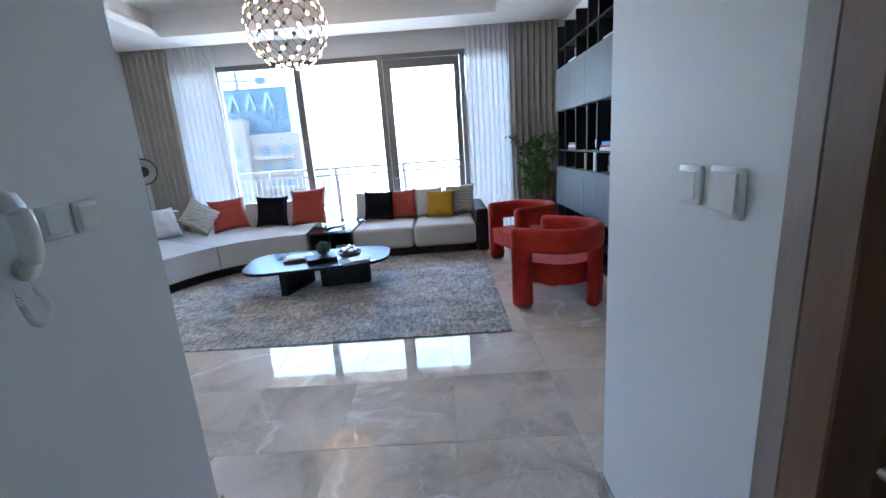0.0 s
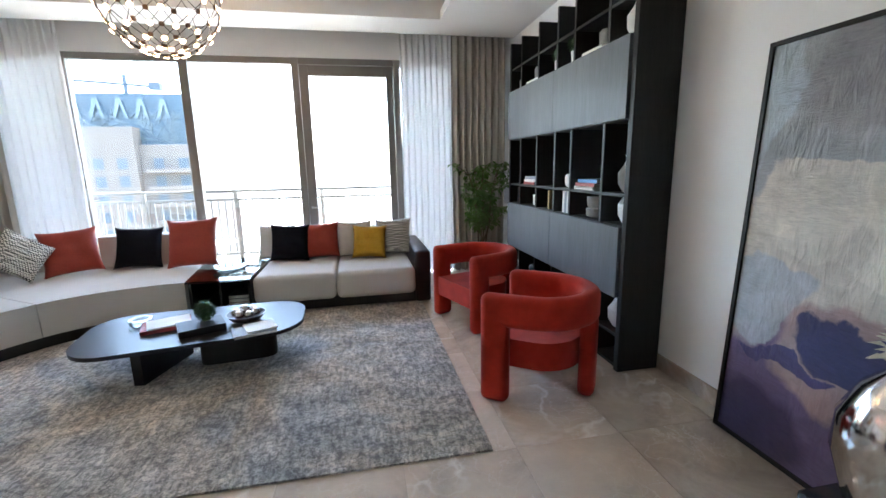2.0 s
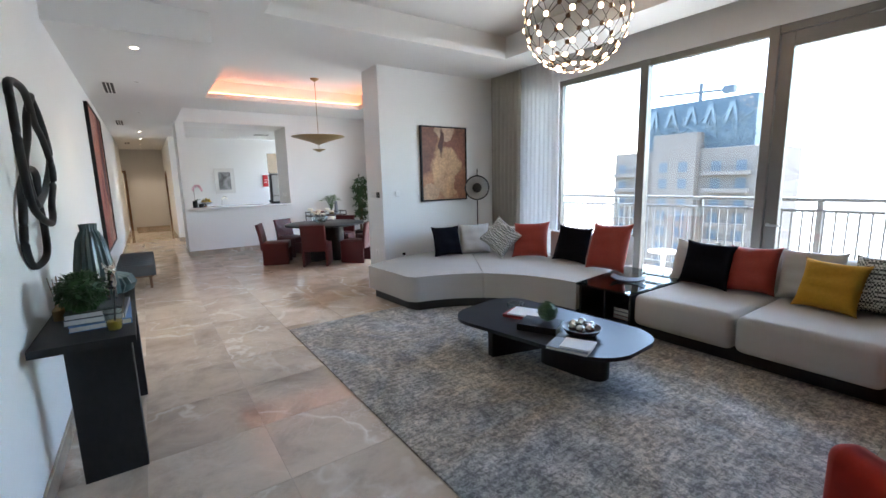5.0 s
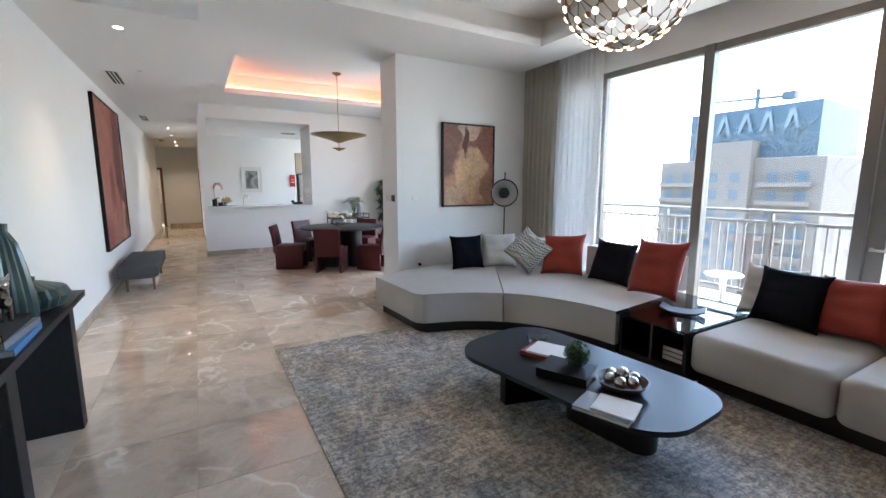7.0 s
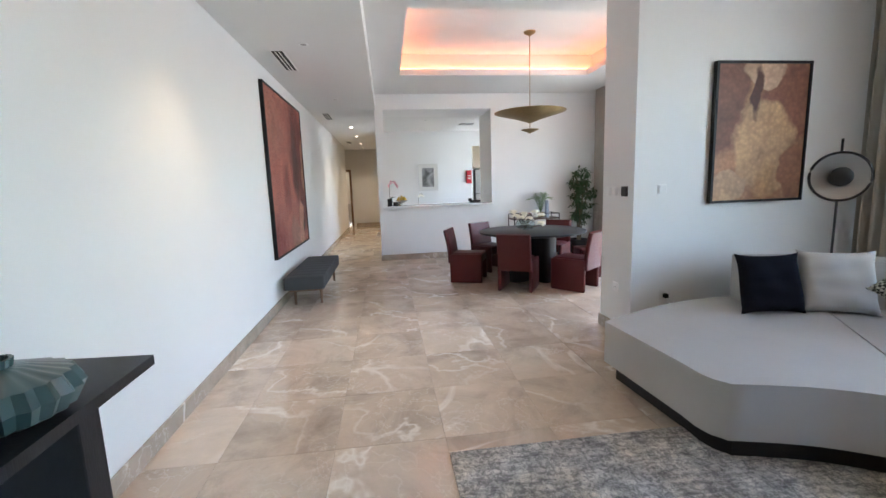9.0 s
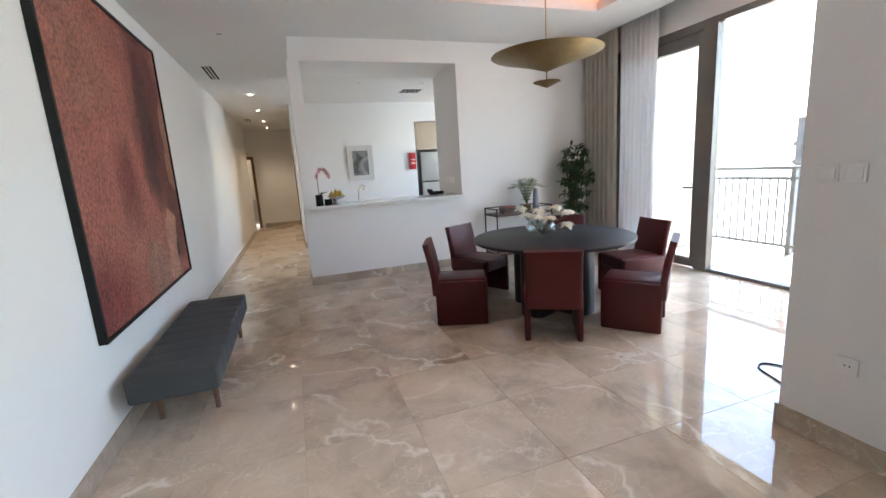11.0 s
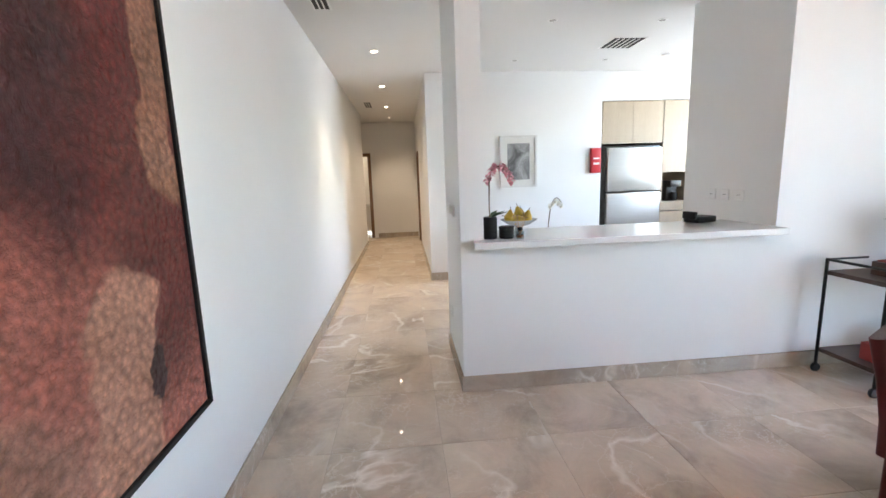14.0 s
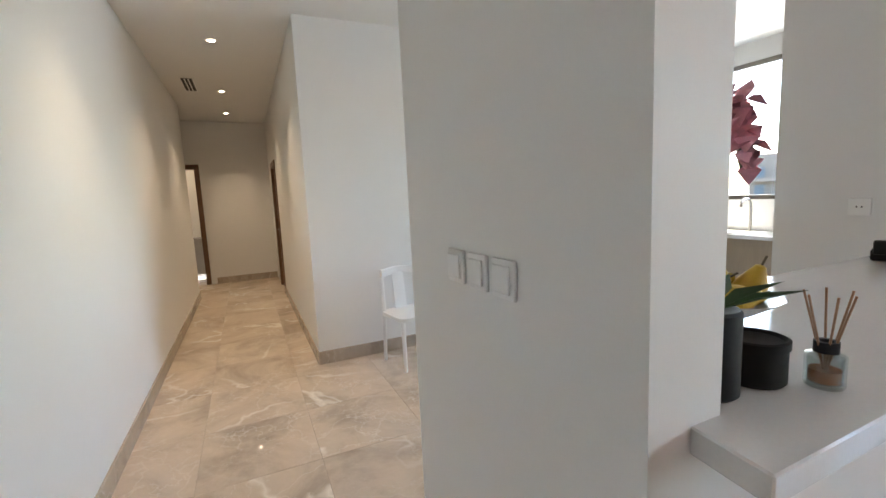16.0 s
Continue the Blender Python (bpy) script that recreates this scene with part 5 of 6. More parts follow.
def dining_chair(place, facing):
    t = thing("dining_chair", place, "burgundy leather dining chair with solid slab sides", "chair", "chairs round the table", facing)
    part("seat", box(-0.185, 0.185, -0.23, 0.25, 0.30, 0.445, bevel=0.03, steps=3), M_BURGUNDY, t)
    for s in (-1, 1):
        b = box(s * 0.19, s * 0.24, -0.24, 0.25, 0.0, 0.435, bevel=0.02, steps=3)
        part("side_panel", b, M_BURGUNDY, t)
    back = bmesh.new()
    rows = [tuple(v) for v in ((-0.24, 0.30), (-0.245, 0.45), (-0.27, 0.62), (-0.31, 0.80))]
    tube([(0, y, z) for y, z in rows], 1.0, section=rounded(0.46, 0.06, 0.025, 3), bm=back)
    part("backrest", back, M_BURGUNDY, t)
    return t


for x, y, fx, fy in ((-7.79, 4.33, 0.38, 0.92), (-7.05, 4.90, -0.86, 0.51), (-6.89, 5.66, -0.72, -0.60), (-7.62, 6.28, -0.1, -1.0), (-8.50, 4.86, 0.88, 0.47), (-8.35, 5.92, 0.75, -0.66)):
    dining_chair((x, y, 0), math.degrees(math.atan2(fy, fx)) - 90)
flowers = thing("flower_bowl", (-7.72, 5.22, 0.751), "clear glass bowl with cream magnolia flowers", "vase")
part("bowl", lathe([(0.06, 0), (0.115, 0.022), (0.148, 0.065), (0.150, 0.10), (0.125, 0.145), (0.10, 0.16), (0.095, 0.157), (0.12, 0.14), (0.143, 0.10), (0.141, 0.068), (0.11, 0.028), (0.01, 0.01)], 40), M_SMOKE, flowers)
rng = random.Random(31)
stemmesh = bmesh.new()
for k, (dx, dy, dz) in enumerate(((-0.16, -0.14, 0.24), (0.0, -0.06, 0.16), (0.13, 0.02, 0.15), (0.05, 0.14, 0.24), (0.20, 0.18, 0.20), (0.16, 0.20, 0.07), (-0.04, 0.0, 0.21), (-0.12, -0.10, 0.17))):
    bloom = bmesh.new()
    for j in range(9):
        w = Vector((math.cos(2.4 * j), math.sin(2.4 * j), rng.uniform(-0.15, 0.5) + 0.08 * j))
        leaf(bloom, Vector((dx, dy, dz + 0.03)), w, 0.075, 0.078, -0.22)
    part("bloom", bloom, M_FLOWER, flowers, smooth=0)
    tube([(0, 0, 0.02), (dx * 0.6, dy * 0.6, dz * 0.75), (dx, dy, dz)], 0.004, 6, bm=stemmesh)
part("stem", stemmesh, M_STEM, flowers)

pend = thing("pendant_lamp", (-7.68, 5.29, 0), "brass double-disc pendant lamp over the table", "lamp")
part("shade", lathe([(0.015, 2.34), (0.20, 2.405), (0.52, 2.495), (0.525, 2.50), (0.50, 2.502), (0.20, 2.43), (0.01, 2.39)], 56), M_BRASS, pend)
part("disc", lathe([(0.005, 2.19), (0.06, 2.215), (0.13, 2.245), (0.125, 2.25), (0.01, 2.235)], 40), M_BRASS, pend)
part("rod", tube([(0, 0, 2.23), (0, 0, TOP - 0.02)], 0.006, 8), M_BRASS, pend)
part("canopy", lathe([(0.01, TOP - 0.06), (0.08, TOP - 0.02), (0.085, TOP - 0.001), (0.01, TOP - 0.0005)], 28), M_BRASS, pend)

cart = thing("bar_cart", (-9.68, 6.05, 0), "black metal bar cart with two wooden trays", "cart")
for x in (-0.20, 0.20):
    for y in (-0.46, 0.46):
        part("post", tube([(x, y, 0.07), (x, y, 0.86)], 0.011, 8), M_BLACKMETAL, cart)
        part("wheel", lathe([(0.03, -0.012), (0.035, 0), (0.03, 0.012)], 16, m=Matrix.Translation((x, y, 0.035)) @ Matrix.Rotation(radians(90), 4, "Y")), M_BLACK, cart)
for z in (0.16, 0.74):
    part("tray", box(-0.20, 0.20, -0.46, 0.46, z, z + 0.03, bevel=0.003, steps=1), M_WALNUT, cart)
for y in (-0.46, 0.46):
    part("handle_rail", tube([(-0.2, y, 0.85), (0.2, y, 0.85)], 0.010, 8), M_BLACKMETAL, cart)
for x in (-0.20, 0.20):
    part("side_rail", tube([(x, -0.46, 0.85), (x, -0.14, 0.85)], 0.008, 8), M_BLACKMETAL, cart)
    part("side_rail", tube([(x, 0.14, 0.85), (x, 0.46, 0.85)], 0.008, 8), M_BLACKMETAL, cart)
planter = thing("planter_box", (-9.64, 5.86, 0.771), "brown wooden box on the bar cart", "box")
part("body", prism(rounded(0.17, 0.24, 0.02, 2), 0, 0.09, 0.004, 1), M_WALNUT, planter)
part("filling", prism(rounded(0.14, 0.20, 0.02, 2), 0.088, 0.098), M_TERRA, planter, "reddish dried contents")
fern = thing("potted_fern", (-9.68, 6.20, 0.771), "green fern in a gold pot on the bar cart", "plant")
part("pot", lathe([(0.05, 0), (0.06, 0.01), (0.065, 0.10), (0.055, 0.10), (0.01, 0.08)], 20), M_BRASS, fern)
fr = bmesh.new()
for k in range(16):
    a, tiltf = rng.uniform(0, 6.28), rng.uniform(0.25, 1.0)
    pts = smooth_path([(0, 0, 0.09), (0.12 * tiltf * math.cos(a), 0.12 * tiltf * math.sin(a), 0.36), (0.28 * tiltf * math.cos(a), 0.28 * tiltf * math.sin(a), 0.54 - 0.18 * tiltf)], 7)
    tube(pts, 0.003, 5, bm=fr)
    for q, r in zip(pts[2:], pts[3:]):
        side = (r - q).cross(Vector((0, 0, 1))).normalized()
        for s in (1, -1):
            leaf(fr, q, side * s + (r - q).normalized() * 0.5, 0.09, 0.018)
part("foliage", fr, M_LEAF, fern, smooth=0)
jar = thing("slate_vase", (-9.55, 6.28, 0.771), "slate blue tapered vase on the bar cart", "vase")
part("body", lathe([(0.05, 0), (0.05, 0.05), (0.035, 0.30), (0.03, 0.34), (0.02, 0.34), (0.005, 0.3)], 20), M_BOOKGREY, jar)
bowl2 = thing("black_bowl", (-9.62, 6.25, 0.191), "black bowl on the lower cart tray", "bowl")
part("bowl", lathe([(0.10, 0), (0.14, 0.10), (0.15, 0.16), (0.135, 0.16), (0.01, 0.05)], 28), M_BLACK, bowl2)
dec = thing("striped_box", (-9.62, 5.74, 0.191), "small red patterned box on the lower cart tray", "box")
part("body", box(-0.05, 0.05, -0.06, 0.06, 0, 0.12, bevel=0.004), M_BOOKRED, dec)
small_tree("bamboo_plant", (-9.60, 6.98, 0), 1.76, 0.34, 7, 1300, 0.095, M_LEAFDARK, "dense dark green potted plant in the dining room corner", 23, 0.3)

# cord on the floor by the dividing wall
tagged(obj("cable", tube(smooth_path([(-5.30, 5.40, 0.008), (-5.45, 5.52, 0.006), (-5.62, 5.66, 0.006), (-5.82, 5.74, 0.006), (-5.86, 5.84, 0.006), (-5.76, 5.90, 0.008), (-5.68, 5.82, 0.010), (-5.58, 5.68, 0.014), (-5.42, 5.56, 0.014), (-5.30, 5.46, 0.010)], 8), 0.006, 6), M_BLACK), "black cable lying coiled on the marble floor", "cable")

# ---- kitchen ----
counter = tagged(obj("countertop", box(-10.52, -9.87, 3.045, 5.268, 1.045, 1.09, bevel=0.003, steps=1), M_QUARTZ), "white quartz bar counter in the hatch", "counter")
counter_in = [v for v in counter.data.vertices if v.co.x < -9.99 and v.co.y < 3.134]
for v in counter_in:
    v.co.y = 3.134
tagged(obj("counter_support", box(-10.50, -10.175, 3.14, 5.26, 0, 1.044), M_WALL), "white support wall under the bar counter", "wall", kind="structure")

fridge = thing("refrigerator", (-13.44, 6.06, 0), "tall stainless steel two-door refrigerator", "refrigerator")
part("body", box(-0.60, 0.0, -0.46, 0.46, 0.03, 1.90, bevel=0.01), M_DARKPLASTIC, fridge)
part("door", box(0.003, 0.06, -0.40, 0.46, 0.06, 1.20, bevel=0.015, steps=3), M_STEEL, fridge, "brushed steel door")
part("door", box(0.003, 0.06, -0.40, 0.46, 1.215, 1.87, bevel=0.015, steps=3), M_STEEL, fridge, "brushed steel freezer door")
upper = thing("upper_cabinet", (-13.42, 6.06, 1.93), "light wood laminate cabinet over the refrigerator", "cabinet")
part("body", box(-0.6, -0.02, -0.47, 0.47, 0, 0.61), M_LIGHTWOOD, upper)
part("door", box(-0.018, 0.0, -0.47, -0.002, 0, 0.61), M_LIGHTWOOD, upper)
part("door", box(-0.018, 0.0, 0.002, 0.47, 0, 0.61), M_LIGHTWOOD, upper)
tallu = thing("tall_cabinet", (-13.42, 6.83, 0), "light wood tall cabinet with an open niche", "cabinet")
part("door", box(-0.6, 0.0, -0.285, 0.285, 1.48, 2.54), M_LIGHTWOOD, tallu)
part("side_panel", box(-0.6, -0.001, -0.285, -0.265, 1.03, 1.48), M_LIGHTWOOD, tallu)
part("side_panel", box(-0.6, -0.001, 0.265, 0.285, 1.03, 1.48), M_LIGHTWOOD, tallu)
part("back_panel", box(-0.6, -0.58, -0.265, 0.265, 1.03, 1.48), M_LIGHTWOOD, tallu)
part("door", box(-0.6, 0.0, -0.285, 0.285, 0.90, 1.03), M_LIGHTWOOD, tallu)
part("door", box(-0.6, 0.0, -0.285, 0.285, 0.10, 0.885), M_LIGHTWOOD, tallu)
part("plinth", box(-0.6, -0.05, -0.285, 0.285, 0, 0.10), M_DARKPLASTIC, tallu)
coffee = thing("coffee_machine", (-13.62, 6.84, 1.031), "black coffee machine in the cabinet niche", "appliance")
part("body", box(-0.12, 0.02, -0.09, 0.09, 0, 0.32, bevel=0.01, bm=box(0.02, 0.12, -0.09, 0.09, 0.22, 0.32, bevel=0.01)), M_DARKPLASTIC, coffee)
part("jug", lathe([(0.05, 0.02), (0.055, 0.10), (0.04, 0.14), (0.01, 0.14)], 20, m=Matrix.Translation((0.07, 0, 0))), M_BLACK, coffee)
run = thing("base_cabinet", (-13.42, 7.40, 0), "light wood base cabinet with drawers and white worktop", "cabinet")
part("body", box(-0.6, -0.02, -0.28, 0.26, 0.1, 0.86), M_LIGHTWOOD, run)
for z0, z1 in ((0.66, 0.855), (0.40, 0.65), (0.10, 0.39)):
    d = part("drawer", box(-0.018, 0.002, -0.278, 0.258, z0, z1), M_LIGHTWOOD, run)
    part("handle", box(0.003, 0.012, -0.2, 0.2, z1 - 0.04, z1 - 0.025), M_DARKPLASTIC, d)
sinkrun = thing("sink_cabinet", (-12.0, 7.40, 0), "light wood sink cabinet under the kitchen window", "cabinet")
part("body", box(-1.42, 1.75, -0.26, 0.26, 0.1, 0.86), M_LIGHTWOOD, sinkrun)
tagged(obj("worktop", box(-14.04, -10.2, 7.12, 7.675, 0.862, 0.90, bevel=0.002, steps=1), M_QUARTZ), "white quartz kitchen worktop", "counter")
tap = tagged(obj("tap", tube(smooth_path([(-12.45, 7.58, 0.90), (-12.45, 7.58, 1.18), (-12.45, 7.52, 1.26), (-12.45, 7.42, 1.24), (-12.45, 7.40, 1.18)], 6), 0.014, 10), M_STEEL), "chrome kitchen tap over the sink", "tap")
glasscab = thing("glass_cabinet", (-14.04, 7.40, 1.5), "white wall cabinet with a glass door", "cabinet")
part("body", box(0.0, 0.33, -0.27, 0.26, 0, 0.02, bm=box(0.0, 0.33, -0.27, 0.26, 0.98, 1.0, bm=box(0, 0.02, -0.27, 0.26, 0.02, 0.98, bm=box(0.02, 0.33, -0.27, -0.25, 0.02, 0.98, bm=box(0.02, 0.33, 0.24, 0.26, 0.02, 0.98))))), M_WHITEPLASTIC, glasscab)
for z in (0.33, 0.65):
    part("shelf", box(0.02, 0.31, -0.25, 0.24, z, z + 0.015), M_WHITEPLASTIC, glasscab)
part("pane", box(0.335, 0.345, -0.2, 0.19, 0.06, 0.94), glass("blue_pane", (0.75, 0.88, 0.95), 0.25), glasscab)
kettle = thing("white_canister", (-13.7, 7.32, 0.901), "white canister on the kitchen worktop", "canister")
part("body", lathe([(0.07, 0), (0.075, 0.01), (0.075, 0.12), (0.05, 0.14), (0.01, 0.15)], 24), M_CERAMIC, kettle)

hyd = thing("fire_cabinet", (-13.389, 5.46, 1.51), "red fire safety box on the kitchen wall", "safety box")
part("body", box(0, 0.06, -0.075, 0.075, 0, 0.36, bevel=0.006), plain("fire_red", (0.50, 0.02, 0.03), 0.35, vary=0.05), hyd)
for z0, z1 in ((0.12, 0.15), (0.20, 0.22)):
    part("label", box(0.061, 0.063, -0.045, 0.045, z0, z1), M_PAPER, hyd, "white unreadable label bar")

# orchid, pots, pears and the diffuser on the counter
C = 1.091
orchid = thing("orchid", (-10.05, 3.185, C), "pink orchid in a tall matt black pot", "plant")
part("pot", lathe([(0.045, 0), (0.05, 0.005), (0.05, 0.145), (0.046, 0.15), (0.04, 0.15), (0.01, 0.14)], 32), M_BLACK, orchid)
stem = smooth_path([(0, 0, 0.14), (-0.005, 0.0, 0.30), (-0.01, 0.01, 0.44), (-0.03, 0.07, 0.49), (-0.05, 0.135, 0.45), (-0.05, 0.165, 0.38)], 8)
part("stem", tube(stem, 0.005, 6), M_STEM, orchid)
for k in range(13):
    q = stem[int(14 + k * 2)] if 14 + k * 2 < len(stem) else stem[-1]
    bloom = bmesh.new()
    c = q + Vector((rng.uniform(-0.01, 0.03), rng.uniform(-0.015, 0.015), rng.uniform(-0.015, 0.015)))
    face = Vector((1, rng.uniform(-0.6, 0.6), rng.uniform(-0.3, 0.2))).normalized()
    u = face.cross(Vector((0, 0, 1))).normalized()
    w = u.cross(face)
    for j in range(5):
        a = 2 * math.pi * j / 5 + 0.3
        leaf(bloom, c, u * math.cos(a) + w * math.sin(a) + face * 0.15, 0.036, 0.038, -0.1)
    leaf(bloom, c, face - w * 0.6, 0.02, 0.014)
    part("bloom", bloom, M_PINK, orchid, smooth=0)
lv = bmesh.new()
for a in (0.7, 1.2, 1.9, 2.5):
    leaf(lv, Vector((0, 0, 0.14)), Vector((math.cos(a), math.sin(a), 0.55)), 0.14, 0.04)
part("foliage", lv, M_LEAFDARK, orchid)
pot2 = thing("black_pot", (-10.04, 3.30, C), "low matt black lidded pot on the counter", "pot")
part("body", lathe([(0.048, 0), (0.052, 0.005), (0.052, 0.065), (0.055, 0.066), (0.055, 0.08), (0.05, 0.082), (0.045, 0.076), (0.01, 0.074)], 36), M_BLACK, pot2)
stand = thing("fruit_bowl", (-10.20, 3.43, C), "white marble footed bowl with yellow pears", "bowl")
part("bowl", lathe([(0.05, 0), (0.045, 0.013), (0.025, 0.035), (0.025, 0.055), (0.08, 0.075), (0.135, 0.11), (0.127, 0.11), (0.075, 0.088), (0.01, 0.08)], 40), plain("veined_marble", (0.55, 0.55, 0.54), 0.25, vary=0.15, grain=9, bump=0), stand)
for k, (dx, dy, dz, tl) in enumerate(((-0.09, -0.03, 0.13, 75), (-0.03, 0.08, 0.135, 60), (0.06, 0.06, 0.135, 20), (0.08, -0.05, 0.13, 80), (0.0, -0.09, 0.135, 15), (-0.09, 0.05, 0.14, 30), (0.0, 0.0, 0.16, 10))):
    pear = thing("pear", (0, 0, 0), "ripe yellow pear in the footed bowl", "fruit", "pears in the bowl")
    pear.matrix_basis = pose(-10.20 + dx * 0.8, 3.43 + dy * 0.8, C + dz * 0.86, tl, 0, 52 * k)
    part("flesh", lathe([(0.007, -0.03), (0.026, -0.025), (0.036, 0.0), (0.029, 0.026), (0.016, 0.052), (0.01, 0.064), (0.003, 0.067)], 18), M_YELLOW, pear)
    part("stalk", tube([(0, 0, 0.064), (0.006, 0, 0.088)], 0.0025, 5), M_STEM, pear)
dif = thing("reed_diffuser", (-9.965, 3.375, C), "clear glass reed diffuser with a black collar", "diffuser")
part("bottle", lathe([(0.027, 0), (0.029, 0.004), (0.029, 0.055), (0.017, 0.06), (0.015, 0.072), (0.011, 0.072), (0.011, 0.06), (0.025, 0.053), (0.025, 0.008), (0.005, 0.006)], 28), M_SMOKE, dif)
part("collar", lathe([(0.018, 0.061), (0.018, 0.08), (0.010, 0.08), (0.010, 0.061)], 24, hoop=True), M_BLACK, dif)
part("oil", lathe([(0.023, 0.009), (0.023, 0.03), (0.003, 0.03)], 20), plain("amber_oil", (0.40, 0.16, 0.07), 0.2, vary=0.05), dif)
for k in range(6):
    a = k * 1.1
    part("reed", tube([(0, 0, 0.02), (0.035 * math.cos(a), 0.045 * math.sin(a), 0.165)], 0.0020, 5), plain("reed", (0.40, 0.22, 0.13), 0.7) if k == 0 else bpy.data.materials["reed"], dif)
white_orchid = thing("small_orchid", (-10.62, 3.78, 0.9), "small white orchid behind the counter", "plant")
wo = bmesh.new()
tube(smooth_path([(0, 0, 0.0), (0.01, 0.03, 0.32), (0, 0.08, 0.42), (0, 0.13, 0.38)], 6), 0.004, 6, bm=wo)
part("stem", wo, M_STEM, white_orchid)
for k in range(5):
    bl = bmesh.new()
    for j in range(5):
        leaf(bl, Vector((0.01, 0.03 + 0.024 * k, 0.40 - 0.02 * abs(k - 2))), Vector((0.6, math.cos(j * 1.26), math.sin(j * 1.26))), 0.03, 0.028, -0.1)
    part("bloom", bl, M_FLOWER, white_orchid, smooth=0)
part("pot", lathe([(0.05, -0.9), (0.06, -0.88), (0.06, 0.0), (0.04, 0.02), (0.01, 0.02)], 24), M_CERAMIC, white_orchid)
napkin = thing("black_holder", (-10.42, 5.0, C), "black metal holder on the counter", "holder", turn=15)
part("body", box(-0.07, 0.07, -0.10, 0.10, 0, 0.05, bevel=0.01, bm=box(-0.06, 0.06, -0.13, -0.10, 0.03, 0.09, bevel=0.008)), M_BLACK, napkin)

chair = thing("white_chair", (-13.02, 3.72, 0), "white wooden kitchen chair by the wall", "chair", turn=-80)
part("seat", prism(rounded(0.40, 0.40, 0.08, 4), 0.43, 0.46, 0.006, 1), M_WHITEPLASTIC, chair)
for x in (-0.17, 0.17):
    part("front_leg", tube([(x, 0.17, 0), (x, 0.16, 0.43)], [0.014, 0.02], 8), M_WHITEPLASTIC, chair)
    part("rear_leg", tube([(x, -0.20, 0), (x, -0.17, 0.44), (x * 0.95, -0.20, 0.80)], [0.015, 0.02, 0.015], 8), M_WHITEPLASTIC, chair)
part("top_rail", tube(smooth_path([(-0.18, -0.18, 0.79), (0, -0.23, 0.80), (0.18, -0.18, 0.79)], 6), 1.0, section=rounded(0.03, 0.07, 0.012, 3)), M_WHITEPLASTIC, chair)
part("splat", tube([(0, -0.17, 0.46), (0, -0.215, 0.78)], 1.0, section=rounded(0.12, 0.015, 0.005, 2)), M_WHITEPLASTIC, chair)


# ---- doors ----
def door_casing(name, a0, a1, plane, axis, out, height, label, leaf_mat=None, depth=0.2):
    """Casing round an opening from a0 to a1 along the wall; axis x or y is the way the wall runs."""
    t = tagged(new(name), label, "door", kind="structure")
    for u0, u1, z0, z1 in ((a0 - 0.08, a0, 0, height), (a1, a1 + 0.08, 0, height), (a0 - 0.08, a1 + 0.08, height, height + 0.08)):
        v0, v1 = sorted((plane + out * 0.018, plane - out * depth))
        s = (u0, u1, v0, v1, z0, z1) if axis == "x" else (v0, v1, u0, u1, z0, z1)
        part("casing", box(*s, bevel=0.004, steps=1), M_BROWNWOOD, t)
    if leaf_mat:
        v0, v1 = sorted((plane - out * 0.06, plane - out * 0.10))
        s = (a0 + 0.004, a1 - 0.004, v0, v1, 0.006, height - 0.004) if axis == "x" else (v0, v1, a0 + 0.004, a1 - 0.004, 0.006, height - 0.004)
        part("door_leaf", box(*s), leaf_mat, t)
        h0 = Vector((a1 - 0.08, plane, 1.02)) if axis == "x" else Vector((plane, a1 - 0.08, 1.02))
        o1 = Vector((0, out, 0)) if axis == "x" else Vector((out, 0, 0))
        al = Vector((-1, 0, 0)) if axis == "x" else Vector((0, -1, 0))
        part("door_handle", tube([h0 - o1 * 0.06, h0 + o1 * 0.01, h0 + o1 * 0.01 + al * 0.12], 0.010, 8), M_STEEL, t)
    return t


door_casing("door_1", 0.0, 0.78, 0.73, "y", -1, 2.04, "brown wooden entry side door with a matching casing", M_BROWNWOOD)
side_door = bpy.data.objects["door_1"]
for spans in ((0.861, 0.925, 0, 2.125), (-0.145, -0.081, 0, 2.125), (-0.145, 0.925, 2.126, 2.19)):
    part("architrave", box(0.715, 0.729, *spans, bevel=0.004, steps=1), M_TAUPEWOOD, side_door, "pale taupe wood architrave")
door_casing("door_2", -17.57, -16.83, 2.97, "x", -1, 2.04, "brown wooden corridor door with a casing", M_BROWNWOOD)
door_casing("door_3", 0.98, 1.72, FAR, "y", 1, 2.12, "open doorway with a brown wooden casing at the corridor end")
vanity = thing("vanity", (-19.45, 1.45, 0), "white bathroom vanity beyond the far door", "cabinet")
part("body", box(-0.2, 0.2, -0.4, 0.4, 0.1, 0.78), M_CERAMIC, vanity)
part("top", box(-0.22, 0.22, -0.42, 0.42, 0.78, 0.82), M_QUARTZ, vanity)


